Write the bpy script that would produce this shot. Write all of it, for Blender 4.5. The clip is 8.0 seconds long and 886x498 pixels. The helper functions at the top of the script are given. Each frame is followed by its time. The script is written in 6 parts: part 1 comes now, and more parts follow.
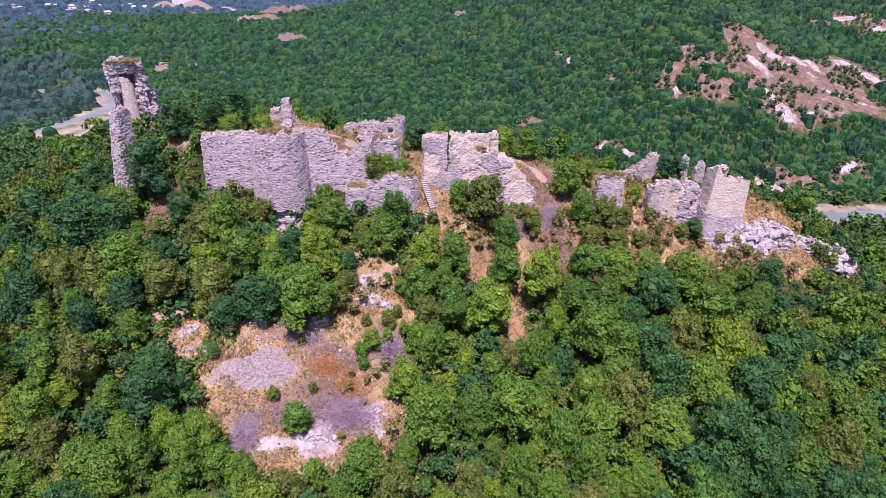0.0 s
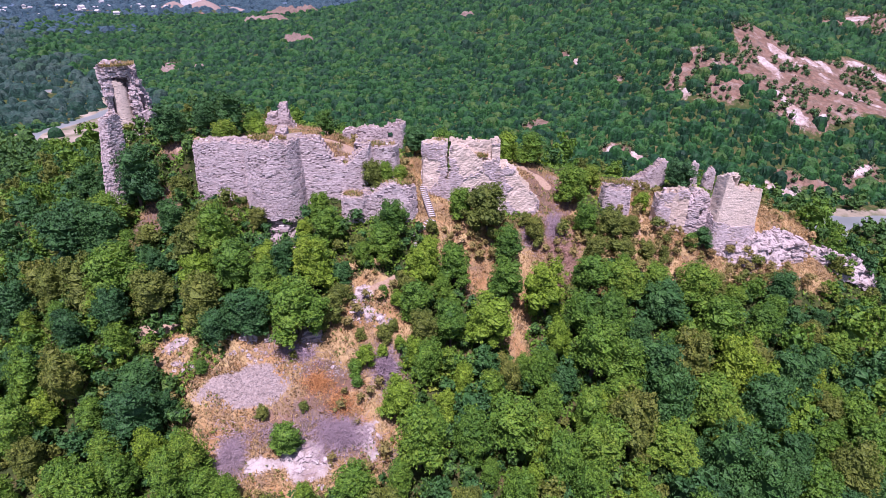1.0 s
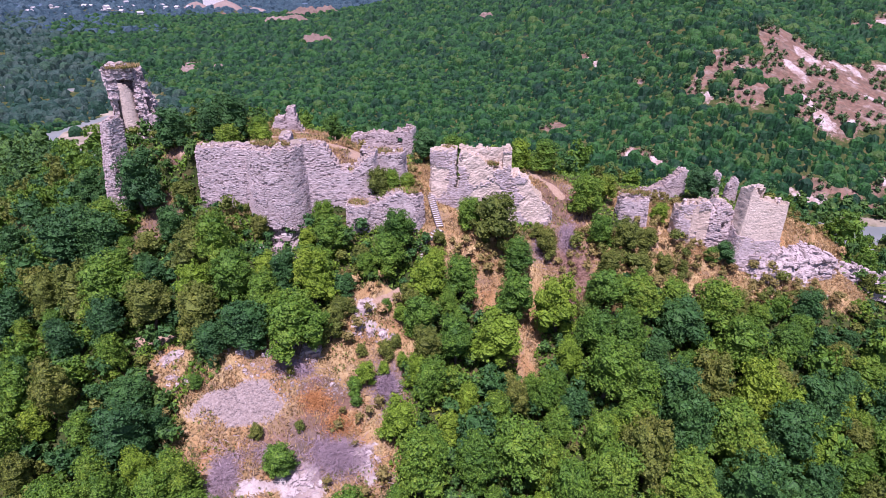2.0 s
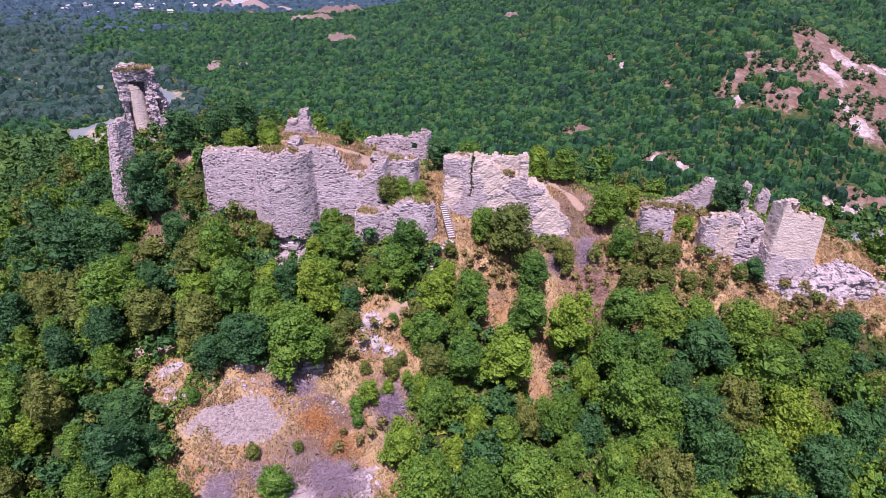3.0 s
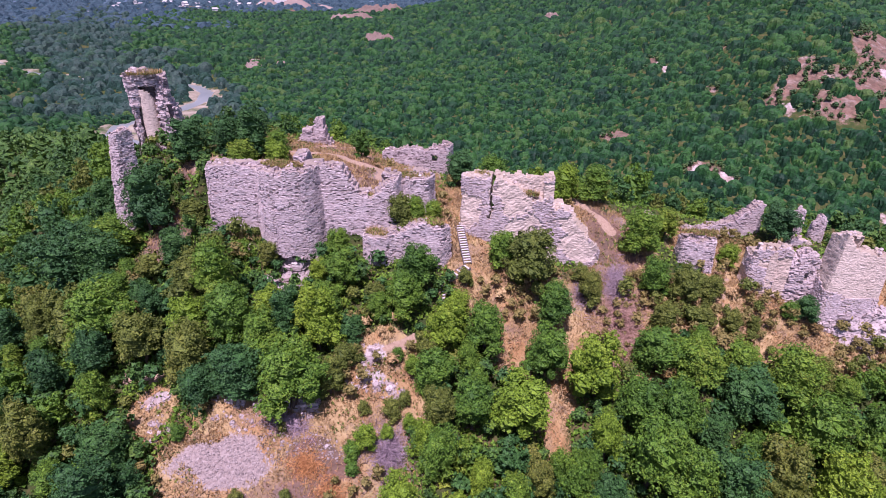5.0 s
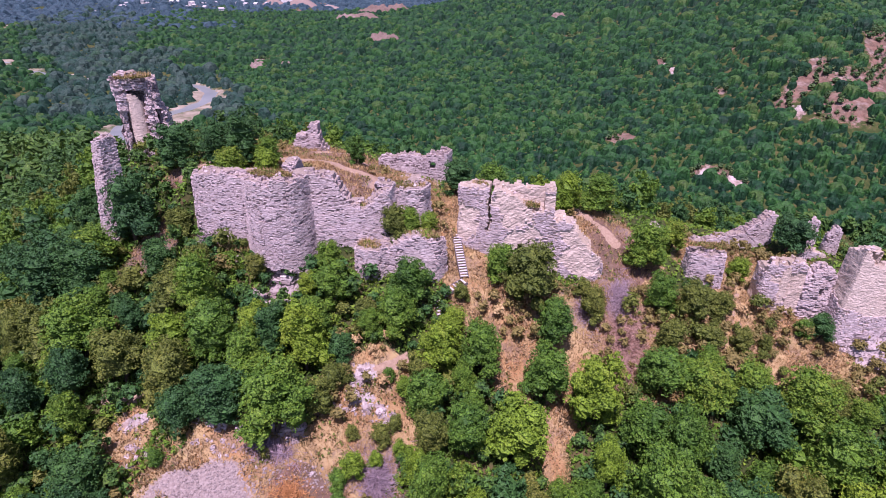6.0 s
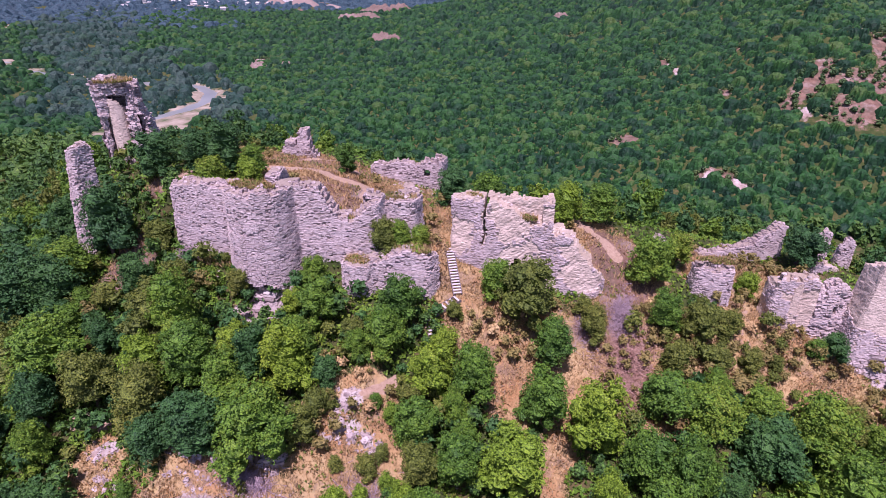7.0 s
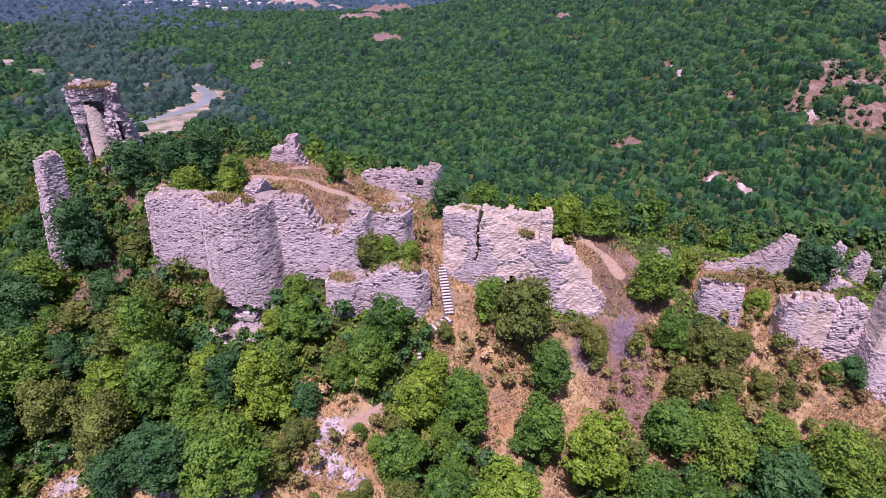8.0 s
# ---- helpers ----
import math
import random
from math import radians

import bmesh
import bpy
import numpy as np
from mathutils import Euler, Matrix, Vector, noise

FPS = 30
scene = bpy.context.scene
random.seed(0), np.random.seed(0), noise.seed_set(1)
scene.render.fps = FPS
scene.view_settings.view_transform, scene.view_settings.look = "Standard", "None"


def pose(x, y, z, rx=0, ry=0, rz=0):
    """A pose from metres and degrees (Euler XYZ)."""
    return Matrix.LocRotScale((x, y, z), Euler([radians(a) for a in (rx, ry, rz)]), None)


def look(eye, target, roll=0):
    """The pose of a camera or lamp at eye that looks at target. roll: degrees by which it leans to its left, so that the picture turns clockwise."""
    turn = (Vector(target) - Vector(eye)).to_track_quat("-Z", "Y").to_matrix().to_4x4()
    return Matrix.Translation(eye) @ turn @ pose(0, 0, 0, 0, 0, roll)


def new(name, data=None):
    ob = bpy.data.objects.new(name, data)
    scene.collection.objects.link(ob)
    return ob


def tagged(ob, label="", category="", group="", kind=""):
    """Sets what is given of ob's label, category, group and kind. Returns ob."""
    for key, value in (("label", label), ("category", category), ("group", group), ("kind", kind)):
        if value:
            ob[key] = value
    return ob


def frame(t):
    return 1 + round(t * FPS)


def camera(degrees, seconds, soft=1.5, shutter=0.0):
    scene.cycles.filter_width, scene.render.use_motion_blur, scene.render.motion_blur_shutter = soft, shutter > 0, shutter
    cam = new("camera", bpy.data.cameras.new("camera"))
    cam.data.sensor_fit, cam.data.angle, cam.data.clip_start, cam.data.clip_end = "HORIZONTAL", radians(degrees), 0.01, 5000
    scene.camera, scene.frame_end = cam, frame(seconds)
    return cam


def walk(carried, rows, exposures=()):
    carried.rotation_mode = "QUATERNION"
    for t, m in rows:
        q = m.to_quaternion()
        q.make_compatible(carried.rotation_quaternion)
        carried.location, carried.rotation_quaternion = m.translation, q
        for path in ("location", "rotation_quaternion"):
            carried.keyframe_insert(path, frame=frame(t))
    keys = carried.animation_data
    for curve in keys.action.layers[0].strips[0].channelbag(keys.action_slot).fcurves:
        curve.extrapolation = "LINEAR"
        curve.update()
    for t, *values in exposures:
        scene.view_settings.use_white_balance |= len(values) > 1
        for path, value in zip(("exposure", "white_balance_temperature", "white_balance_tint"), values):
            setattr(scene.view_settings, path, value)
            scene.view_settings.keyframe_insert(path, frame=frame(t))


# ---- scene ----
# ---- camera and its walk ----
cam = camera(78.1, 8.0, soft=0.9)
PATH = [
    (0, (0.748, 0.064, 39.783), (0.694, 1.829, 38.844), 0.5),
    (0.5, (1.139, 1.399, 39.867), (1.084, 3.162, 38.925), 0.4),
    (1, (1.558, 2.715, 39.803), (1.479, 4.479, 38.864), 0.4),
    (1.5, (1.992, 4.078, 39.765), (1.889, 5.842, 38.828), 0.4),
    (3, (3.194, 8.485, 39.83), (2.979, 10.237, 38.89), 0.4),
    (3.5, (3.509, 9.934, 39.908), (3.263, 11.682, 38.967), 0.4),
    (4, (3.669, 11.393, 39.915), (3.362, 13.13, 38.973), 0.4),
    (4.5, (3.969, 12.859, 39.961), (3.644, 14.593, 39.018), 0.4),
    (6, (4.691, 17.271, 39.949), (4.337, 18.999, 39.005), 0.4),
    (6.5, (4.76, 18.901, 39.926), (4.403, 20.628, 38.981), 0.4),
    (7, (4.959, 20.573, 39.907), (4.597, 22.298, 38.962), 0.4),
    (7.5, (5.078, 22.291, 39.873), (4.712, 24.015, 38.927), 0.4),
    (8, (5.224, 24.056, 39.807), (4.854, 25.78, 38.862), 0.4),
]
walk(cam, [(t, look(eye, target, roll)) for t, eye, target, roll in PATH],
     exposures=[(0.0, 0.60, 5840, 44), (8.0, 0.45, 5930, 54)])

# ---- world, sun, exposure ----
SUN_AZ, SUN_EL = radians(181.0), radians(70.0)   # compass azimuth of the sun (0 = +y, clockwise), elevation
world = bpy.data.worlds.new("sky")
scene.world = world
world.use_nodes = True
wn = world.node_tree
sky = wn.nodes.new("ShaderNodeTexSky")
sky.sky_type = "NISHITA"
sky.sun_disc = False
sky.sun_elevation, sky.sun_rotation = SUN_EL, SUN_AZ
wn.links.new(sky.outputs["Color"], wn.nodes["Background"].inputs["Color"])
wn.nodes["Background"].inputs["Strength"].default_value = 0.078
sun_data = bpy.data.lights.new("sun", "SUN")
sun_data.energy, sun_data.angle, sun_data.color = 5.0, radians(0.55), (1.0, 0.95, 0.88)
sun = new("sun", sun_data)
to_sun = Vector((math.sin(SUN_AZ) * math.cos(SUN_EL), math.cos(SUN_AZ) * math.cos(SUN_EL), math.sin(SUN_EL)))
sun.matrix_world = look(to_sun * 300, (0, 0, 0))

# ---- the lie of the land ----
def vnoise(x, y, seed=0):
    """Smooth value noise on the unit lattice, 0 to 1, for arrays."""
    x, y = np.asarray(x, float), np.asarray(y, float)
    i, j = np.floor(x), np.floor(y)
    fx, fy = x - i, y - j
    fx, fy = fx * fx * (3 - 2 * fx), fy * fy * (3 - 2 * fy)

    def h(a, b):
        v = np.sin(a * 127.1 + b * 311.7 + seed * 74.7) * 43758.5453
        return v - np.floor(v)

    return (h(i, j) * (1 - fx) + h(i + 1, j) * fx) * (1 - fy) + (h(i, j + 1) * (1 - fx) + h(i + 1, j + 1) * fx) * fy


def fbm(x, y, octaves=4, seed=0):
    total, amp, norm = 0.0, 1.0, 0.0
    for o in range(octaves):
        total = total + amp * vnoise(x * 2 ** o, y * 2 ** o, seed + o * 13)
        norm += amp
        amp *= 0.5
    return total / norm


def smooth(a, b, v):
    t = np.clip((np.asarray(v, float) - a) / (b - a), 0, 1)
    return t * t * (3 - 2 * t)


# the castle ridge along x: line of the wall feet, height there, height of the crest, depth of the crest
RX = [-220, -120, -60, -45, -36, -30, -20, -13, -8, -4, 2, 10, 20, 27, 35, 42, 50, 60, 80, 130]
RY = [150, 122, 70, 63.5, 61.5, 61.3, 61.4, 60.9, 60.8, 62.5, 64.5, 66.5, 69.6, 70.2, 69.5, 69.8, 70.5, 72, 76, 92]
RF = [-24, -9, 7, 13, 14.5, 14.6, 14.4, 13.0, 12.6, 12.2, 11.6, 10.6, 10.2, 7.8, 6.0, 4.4, 3.2, -1.5, -12, -30]
RC = [-22, -7, 9, 17.5, 19.6, 20.3, 19.4, 17.4, 16.4, 15.4, 15.2, 14.4, 10.4, 8.8, 8.4, 8.2, 6.2, 0.5, -11, -30]
RD = [20, 16, 12, 16, 22, 26, 26, 25, 20, 14, 11, 11, 16, 17, 17, 12, 9, 8, 8, 8]

# the valley and the hill beyond the river, on a coarse lattice
GX = [-900, -400, -220, -90, 0, 60, 120, 180, 260, 520, 1200]
GY = [-200, 190, 250, 310, 400, 550, 800, 1200]
GZ = [
    [-40, -40, -40, -40, -40, -40, -40, -40, -40, -36, -20],
    [-38, -38, -38, -38, -38, -33, -36, -38, -34, -20, 10],
    [-38, -38, -38, -35, -33, -20, -4, -15, -32, -10, 30],
    [-38, -38, -38, -29, -26, -6, 17, 3, -28, 5, 50],
    [-38, -38, -33, -24, -18, 2, 24, 11, -24, 12, 80],
    [-36, -38, -29, -20, -10, 8, 30, 24, 0, 40, 110],
    [-34, -38, -30, -6, 4, 22, 42, 50, 50, 80, 150],
    [-10, -40, -38, 2, 24, 40, 60, 80, 90, 130, 200],
]
RIVER_Z = -38.2


def lattice(x, y):
    gz = np.array(GZ, float)
    ix = np.clip(np.searchsorted(GX, x, "right") - 1, 0, len(GX) - 2)
    iy = np.clip(np.searchsorted(GY, y, "right") - 1, 0, len(GY) - 2)
    gx, gy = np.array(GX, float), np.array(GY, float)
    fx = np.clip((x - gx[ix]) / (gx[ix + 1] - gx[ix]), 0, 1)
    fy = np.clip((y - gy[iy]) / (gy[iy + 1] - gy[iy]), 0, 1)
    fx, fy = 0.5 * fx + 0.5 * fx * fx * (3 - 2 * fx), 0.5 * fy + 0.5 * fy * fy * (3 - 2 * fy)
    return (gz[iy, ix] * (1 - fx) + gz[iy, ix + 1] * fx) * (1 - fy) + (gz[iy + 1, ix] * (1 - fx) + gz[iy + 1, ix + 1] * fx) * fy


# centre line of the river: x by y is not single-valued, so as a chain of points
RIVER = [(420, 240), (260, 205), (170, 182), (128, 177), (95, 168), (40, 166), (-40, 176), (-110, 200), (-172, 224),
         (-206, 242), (-214, 259), (-209, 275), (-203, 294), (-204, 315), (-213, 337), (-231, 352), (-250, 356), (-300, 352), (-400, 372), (-560, 470), (-800, 800)]


def river_distance(x, y):
    d = np.full(np.broadcast(x, y).shape, 1e9)
    for (ax, ay), (bx, by) in zip(RIVER[:-1], RIVER[1:]):
        ux, uy = bx - ax, by - ay
        t = np.clip(((x - ax) * ux + (y - ay) * uy) / (ux * ux + uy * uy), 0, 1)
        d = np.minimum(d, np.hypot(x - ax - t * ux, y - ay - t * uy))
    return d


def ground(x, y, detail=True):
    """Height of the ground at plan points."""
    x, y = np.broadcast_arrays(np.asarray(x, float), np.asarray(y, float))
    yf, zf, zc, dep = (np.interp(x, RX, v) for v in (RY, RF, RC, RD))
    s = yf - y
    steep = 1 + 0.22 * smooth(8, 35, x)
    front = zf - steep * np.interp(s, [0, 10, 20, 32, 50, 80, 140], [0, 5, 10, 15.6, 24, 36, 52])
    rise = smooth(0.6, 3.0, -s) * smooth(-36, -30, x) * (1 - smooth(-6, -3, x)) + smooth(0.3, 7.0, -s) * (1 - smooth(-36, -30, x) * (1 - smooth(-6, -3, x)))
    back = zf + (zc - zf) * rise
    q = -s - dep
    back = back - np.interp(q, [0, 12, 45, 90, 200], [0, 7, 27, 50, 90])
    # the upper plateau falls away towards its back
    upper = smooth(-38, -33, x) * (1 - smooth(-8, -4, x))
    back = back - upper * 0.20 * np.clip(-s - 9, 0, 30)
    ridge = np.where(s > 0, front, back)
    # the terrace below the walls, the gully of the footpath
    ridge = ridge + 1.1 * np.exp(-((x + 16) / 8) ** 2 - ((y - 41.5) / 4.5) ** 2)
    ridge = ridge - 1.3 * np.exp(-((x - 8) / 3.0) ** 2) * smooth(0, 6, s) * (1 - smooth(26, 40, s))
    # the hollow below the rounded buttress
    ridge = ridge - 2.5 * np.exp(-((x + 19.8) / 2.9) ** 2 - ((y - 58.7) / 1.8) ** 2)
    base = lattice(x, y)
    k = 5.0
    h = np.maximum(ridge, base) + np.maximum(k - np.abs(ridge - base), 0) ** 2 / (4 * k)
    dr = river_distance(x, y)
    w = 1 - smooth(9, 22, dr)
    slim = np.maximum(smooth(80, 120, -x), smooth(116, 132, x))
    shore = dr + 4 * (fbm(x / 13, y / 13, 3, 36) - 0.5)
    bed = RIVER_Z - 1.2 + (1.4 + 0.5 * slim) * smooth(7 - 7 * slim, 20 - 14.0 * slim, shore)
    h = np.where(y > 120, h * (1 - w) + bed * w, h)
    if detail:
        far = smooth(110, 200, np.hypot(x, y))
        h = h + (fbm(x / 5, y / 5, 4, 3) - 0.5) * (1.1 * (1 - far)) + far * (fbm(x / 45, y / 45, 3, 8) - 0.5) * 10 * smooth(25, 60, dr)
    return h


# ---- materials ----
def material(name):
    m = bpy.data.materials.new(name)
    m.use_nodes = True
    t = m.node_tree
    return m, t, t.nodes["Principled BSDF"]


def node(t, kind, **values):
    n = t.nodes.new(kind)
    for k, v in values.items():
        n.inputs[k].default_value = v
    return n


def noise_node(t, scale, detail=4.0, rough=0.55, coords=None):
    n = node(t, "ShaderNodeTexNoise", Scale=scale, Detail=detail, Roughness=rough)
    if coords is not None:
        t.links.new(coords, n.inputs["Vector"])
    return n.outputs["Fac"]


def ramp(t, fac, stops, interpolation="LINEAR"):
    r = t.nodes.new("ShaderNodeValToRGB")
    r.color_ramp.interpolation = interpolation
    e = r.color_ramp.elements
    while len(e) < len(stops):
        e.new(0.5)
    for k, (p, c) in enumerate(stops):
        e[k].position = p
        e[k].color = (*c, 1)
    t.links.new(fac, r.inputs["Fac"])
    return r.outputs["Color"]


def mix(t, fac, a, b, blend="MIX"):
    n = t.nodes.new("ShaderNodeMix")
    n.data_type, n.blend_type = "RGBA", blend
    for value, socket in ((fac, n.inputs[0]), (a, n.inputs[6]), (b, n.inputs[7])):
        if isinstance(value, (int, float)):
            socket.default_value = value
        elif isinstance(value, tuple):
            socket.default_value = (*value, 1)
        else:
            t.links.new(value, socket)
    return n.outputs[2]


def arith(t, op, a, b=0.0):
    n = t.nodes.new("ShaderNodeMath")
    n.operation, n.use_clamp = op, False
    for k, v in enumerate((a, b)):
        if isinstance(v, (int, float)):
            n.inputs[k].default_value = v
        else:
            t.links.new(v, n.inputs[k])
    return n.outputs[0]


def attribute(t, name):
    n = t.nodes.new("ShaderNodeAttribute")
    n.attribute_name = name
    return n.outputs["Fac"]


def position(t):
    return t.nodes.new("ShaderNodeNewGeometry").outputs["Position"]


def bump(t, shader, height, strength, distance):
    b = node(t, "ShaderNodeBump", Strength=strength, Distance=distance)
    t.links.new(height, b.inputs["Height"])
    t.links.new(b.outputs["Normal"], shader.inputs["Normal"])


def leaf_material(name, colours, rough=0.6, spread=0.5, gain=1.0, grain=10.0, stand=0.11, tint=False, depth=1.0):
    """Leaves: colour by the plant and by the single leaf, thin enough to pass some light."""
    m, t, p = material(name)
    info = attribute(t, "tint") if tint else t.nodes.new("ShaderNodeObjectInfo").outputs["Random"]
    leaf = t.nodes.new("ShaderNodeNewGeometry").outputs["Random Per Island"]
    patch = noise_node(t, stand, 4.0, 0.65, position(t))
    both = arith(t, "ADD", arith(t, "MULTIPLY", info, 1 - spread), arith(t, "MULTIPLY", leaf, spread))
    own = 0.86 if tint else 0.55
    both = arith(t, "ADD", arith(t, "MULTIPLY", both, own), arith(t, "MULTIPLY", arith(t, "SUBTRACT", arith(t, "MULTIPLY", patch, 2.4), 0.7), 1 - own))
    n = len(colours)
    colour = ramp(t, both, [(0.08 + 0.84 * k / (n - 1), tuple(v * gain for v in c)) for k, c in enumerate(colours)])
    # leaflets in each spray: shaded blue gaps and lit tips put into the colour
    leaflet_gaps = noise_node(t, grain, 2.0, 0.7, position(t))
    colour = mix(t, depth, colour, mix(t, 1.0, colour, ramp(t, leaflet_gaps, [(0.36, (0.26, 0.31, 0.40)), (0.52, (0.95, 0.95, 0.95)), (0.66, (1.70, 1.62, 1.35))]), "MULTIPLY"))
    t.links.new(colour, p.inputs["Base Color"])
    bump(t, p, leaflet_gaps, 1.0, 0.6 / grain)
    p.inputs["Roughness"].default_value = rough
    p.inputs["Specular IOR Level"].default_value = 0.25
    thin = t.nodes.new("ShaderNodeBsdfTranslucent")
    t.links.new(mix(t, 0.15 if tint else 0.5, colour, (0.10, 0.16, 0.01)), thin.inputs["Color"])
    blend = node(t, "ShaderNodeMixShader", Fac=0.18)
    t.links.new(p.outputs[0], blend.inputs[1])
    t.links.new(thin.outputs[0], blend.inputs[2])
    t.links.new(blend.outputs[0], t.nodes["Material Output"].inputs["Surface"])
    return m


def stone_material(name, colours, grain=3.0, dirt=(0.20, 0.16, 0.14), dirt_amount=0.35, pits=0.75, cobbled=0.0, soil=0.0):
    m, t, p = material(name)
    pos = position(t)
    island = t.nodes.new("ShaderNodeNewGeometry").outputs["Random Per Island"]
    info = t.nodes.new("ShaderNodeObjectInfo").outputs["Random"]
    mixv = arith(t, "FRACT", arith(t, "ADD", island, info))
    large = noise_node(t, 0.35, 4.0, 0.6, pos)
    fine = noise_node(t, grain, 6.0, 0.65, pos)
    v = arith(t, "ADD", arith(t, "MULTIPLY", mixv, 0.30), arith(t, "ADD", arith(t, "MULTIPLY", large, 0.45), arith(t, "MULTIPLY", fine, 0.30)))
    n = len(colours)
    colour = ramp(t, v, [(0.25 + 0.55 * k / (n - 1), c) for k, c in enumerate(colours)])
    stain = ramp(t, noise_node(t, 1.1, 5.0, 0.7, pos), [(0.52, (0, 0, 0)), (0.72, (1, 1, 1))])
    colour = mix(t, arith(t, "MULTIPLY", stain, dirt_amount), colour, dirt)
    # weathered pits and open joints, longer than they are high
    flat = t.nodes.new("ShaderNodeMapping")
    flat.inputs["Scale"].default_value = (1.0, 1.0, 2.2)
    t.links.new(pos, flat.inputs["Vector"])
    pit = noise_node(t, 3.1, 3.0, 0.6, flat.outputs["Vector"])
    hollow = ramp(t, pit, [(0.33, (1, 1, 1)), (0.43, (0, 0, 0))])
    colour = mix(t, arith(t, "MULTIPLY", hollow, pits), colour, (0.10, 0.075, 0.075))
    if soil:
        # earth, lichen and dry moss lying on the upward faces
        parts = t.nodes.new("ShaderNodeSeparateXYZ")
        t.links.new(t.nodes.new("ShaderNodeNewGeometry").outputs["True Normal"], parts.inputs[0])
        flat_top = ramp(t, arith(t, "ADD", parts.outputs["Z"], arith(t, "MULTIPLY", arith(t, "SUBTRACT", fine, 0.5), 0.9)), [(0.62, (0, 0, 0)), (0.86, (1, 1, 1))])
        colour = mix(t, arith(t, "MULTIPLY", flat_top, soil), colour, ramp(t, large, [(0.35, (0.20, 0.165, 0.115)), (0.65, (0.31, 0.25, 0.20))]))
    t.links.new(colour, p.inputs["Base Color"])
    p.inputs["Roughness"].default_value = 0.95
    p.inputs["Specular IOR Level"].default_value = 0.15
    cobble = node(t, "ShaderNodeTexVoronoi", Scale=4.2)
    t.links.new(flat.outputs["Vector"], cobble.inputs["Vector"])
    relief = arith(t, "SUBTRACT", arith(t, "ADD", arith(t, "MULTIPLY", fine, 0.6), pit), arith(t, "MULTIPLY", cobble.outputs["Distance"], cobbled))
    bump(t, p, relief, 0.9, 0.14)
    return m


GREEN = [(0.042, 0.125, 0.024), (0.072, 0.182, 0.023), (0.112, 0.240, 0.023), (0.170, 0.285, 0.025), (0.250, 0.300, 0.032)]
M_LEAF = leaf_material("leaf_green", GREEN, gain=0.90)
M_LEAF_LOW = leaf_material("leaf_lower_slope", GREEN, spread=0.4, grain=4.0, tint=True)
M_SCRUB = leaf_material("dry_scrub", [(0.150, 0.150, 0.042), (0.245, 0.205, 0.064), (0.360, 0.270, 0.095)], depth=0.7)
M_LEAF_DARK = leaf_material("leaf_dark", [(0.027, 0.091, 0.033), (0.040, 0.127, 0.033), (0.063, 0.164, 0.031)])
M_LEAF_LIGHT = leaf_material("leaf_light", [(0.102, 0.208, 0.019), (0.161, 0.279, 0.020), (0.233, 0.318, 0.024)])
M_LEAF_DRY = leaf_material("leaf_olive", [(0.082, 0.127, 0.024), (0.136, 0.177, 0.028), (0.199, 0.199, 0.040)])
M_LEAF_RUST = leaf_material("leaf_rust", [(0.12, 0.105, 0.035), (0.22, 0.145, 0.05), (0.30, 0.17, 0.07)])
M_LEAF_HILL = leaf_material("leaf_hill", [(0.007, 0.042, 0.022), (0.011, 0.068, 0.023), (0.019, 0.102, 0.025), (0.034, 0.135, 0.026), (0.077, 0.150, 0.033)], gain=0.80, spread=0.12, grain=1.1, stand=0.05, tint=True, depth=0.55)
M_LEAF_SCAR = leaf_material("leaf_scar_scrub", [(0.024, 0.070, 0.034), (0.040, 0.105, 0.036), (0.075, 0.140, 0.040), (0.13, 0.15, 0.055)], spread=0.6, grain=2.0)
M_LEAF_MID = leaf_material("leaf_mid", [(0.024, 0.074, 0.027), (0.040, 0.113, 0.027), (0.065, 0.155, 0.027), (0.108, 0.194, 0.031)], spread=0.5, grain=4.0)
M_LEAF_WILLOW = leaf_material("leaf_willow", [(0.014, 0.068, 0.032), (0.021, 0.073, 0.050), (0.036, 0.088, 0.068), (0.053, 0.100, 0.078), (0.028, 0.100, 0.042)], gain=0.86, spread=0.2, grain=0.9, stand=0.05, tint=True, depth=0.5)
# far leaves: the blue haze of distance is mixed into their colour
M_LEAF_HAZED = leaf_material("leaf_far_hazed", [(0.028, 0.072, 0.098), (0.041, 0.094, 0.123), (0.060, 0.117, 0.143)], gain=0.86, spread=0.2, grain=0.35, stand=0.02, tint=True, depth=0.5)
M_TWIG = leaf_material("twig_dry", [(0.30, 0.22, 0.265), (0.42, 0.32, 0.365), (0.52, 0.41, 0.43)], depth=0.3)
M_STALK = leaf_material("dead_stalk", [(0.34, 0.20, 0.165), (0.50, 0.315, 0.255), (0.62, 0.43, 0.34)], depth=0.3)
M_FERN = leaf_material("dead_fern", [(0.42, 0.20, 0.085), (0.56, 0.27, 0.10), (0.64, 0.38, 0.18)], spread=0.7, depth=0.4)
M_STRAW = leaf_material("straw", [(0.38, 0.245, 0.11), (0.52, 0.365, 0.17), (0.64, 0.48, 0.24)], depth=0.35)
M_STONE = stone_material("rubble_stone", [(0.49, 0.40, 0.40), (0.64, 0.54, 0.54), (0.75, 0.66, 0.65)], pits=0.40, soil=0.6)
M_MORTAR = stone_material("mortar", [(0.30, 0.235, 0.235), (0.44, 0.36, 0.36), (0.57, 0.48, 0.47)], 5.0, cobbled=0.9, soil=0.75)
M_PLASTER = stone_material("worn_plaster", [(0.47, 0.365, 0.295), (0.61, 0.495, 0.405), (0.71, 0.605, 0.515)], 4.0, dirt_amount=0.35, pits=0.4, soil=0.75)
M_GRAVEL = stone_material("mauve_gravel", [(0.21, 0.168, 0.155), (0.30, 0.248, 0.230), (0.41, 0.350, 0.325)], 2.5, dirt_amount=0.5)
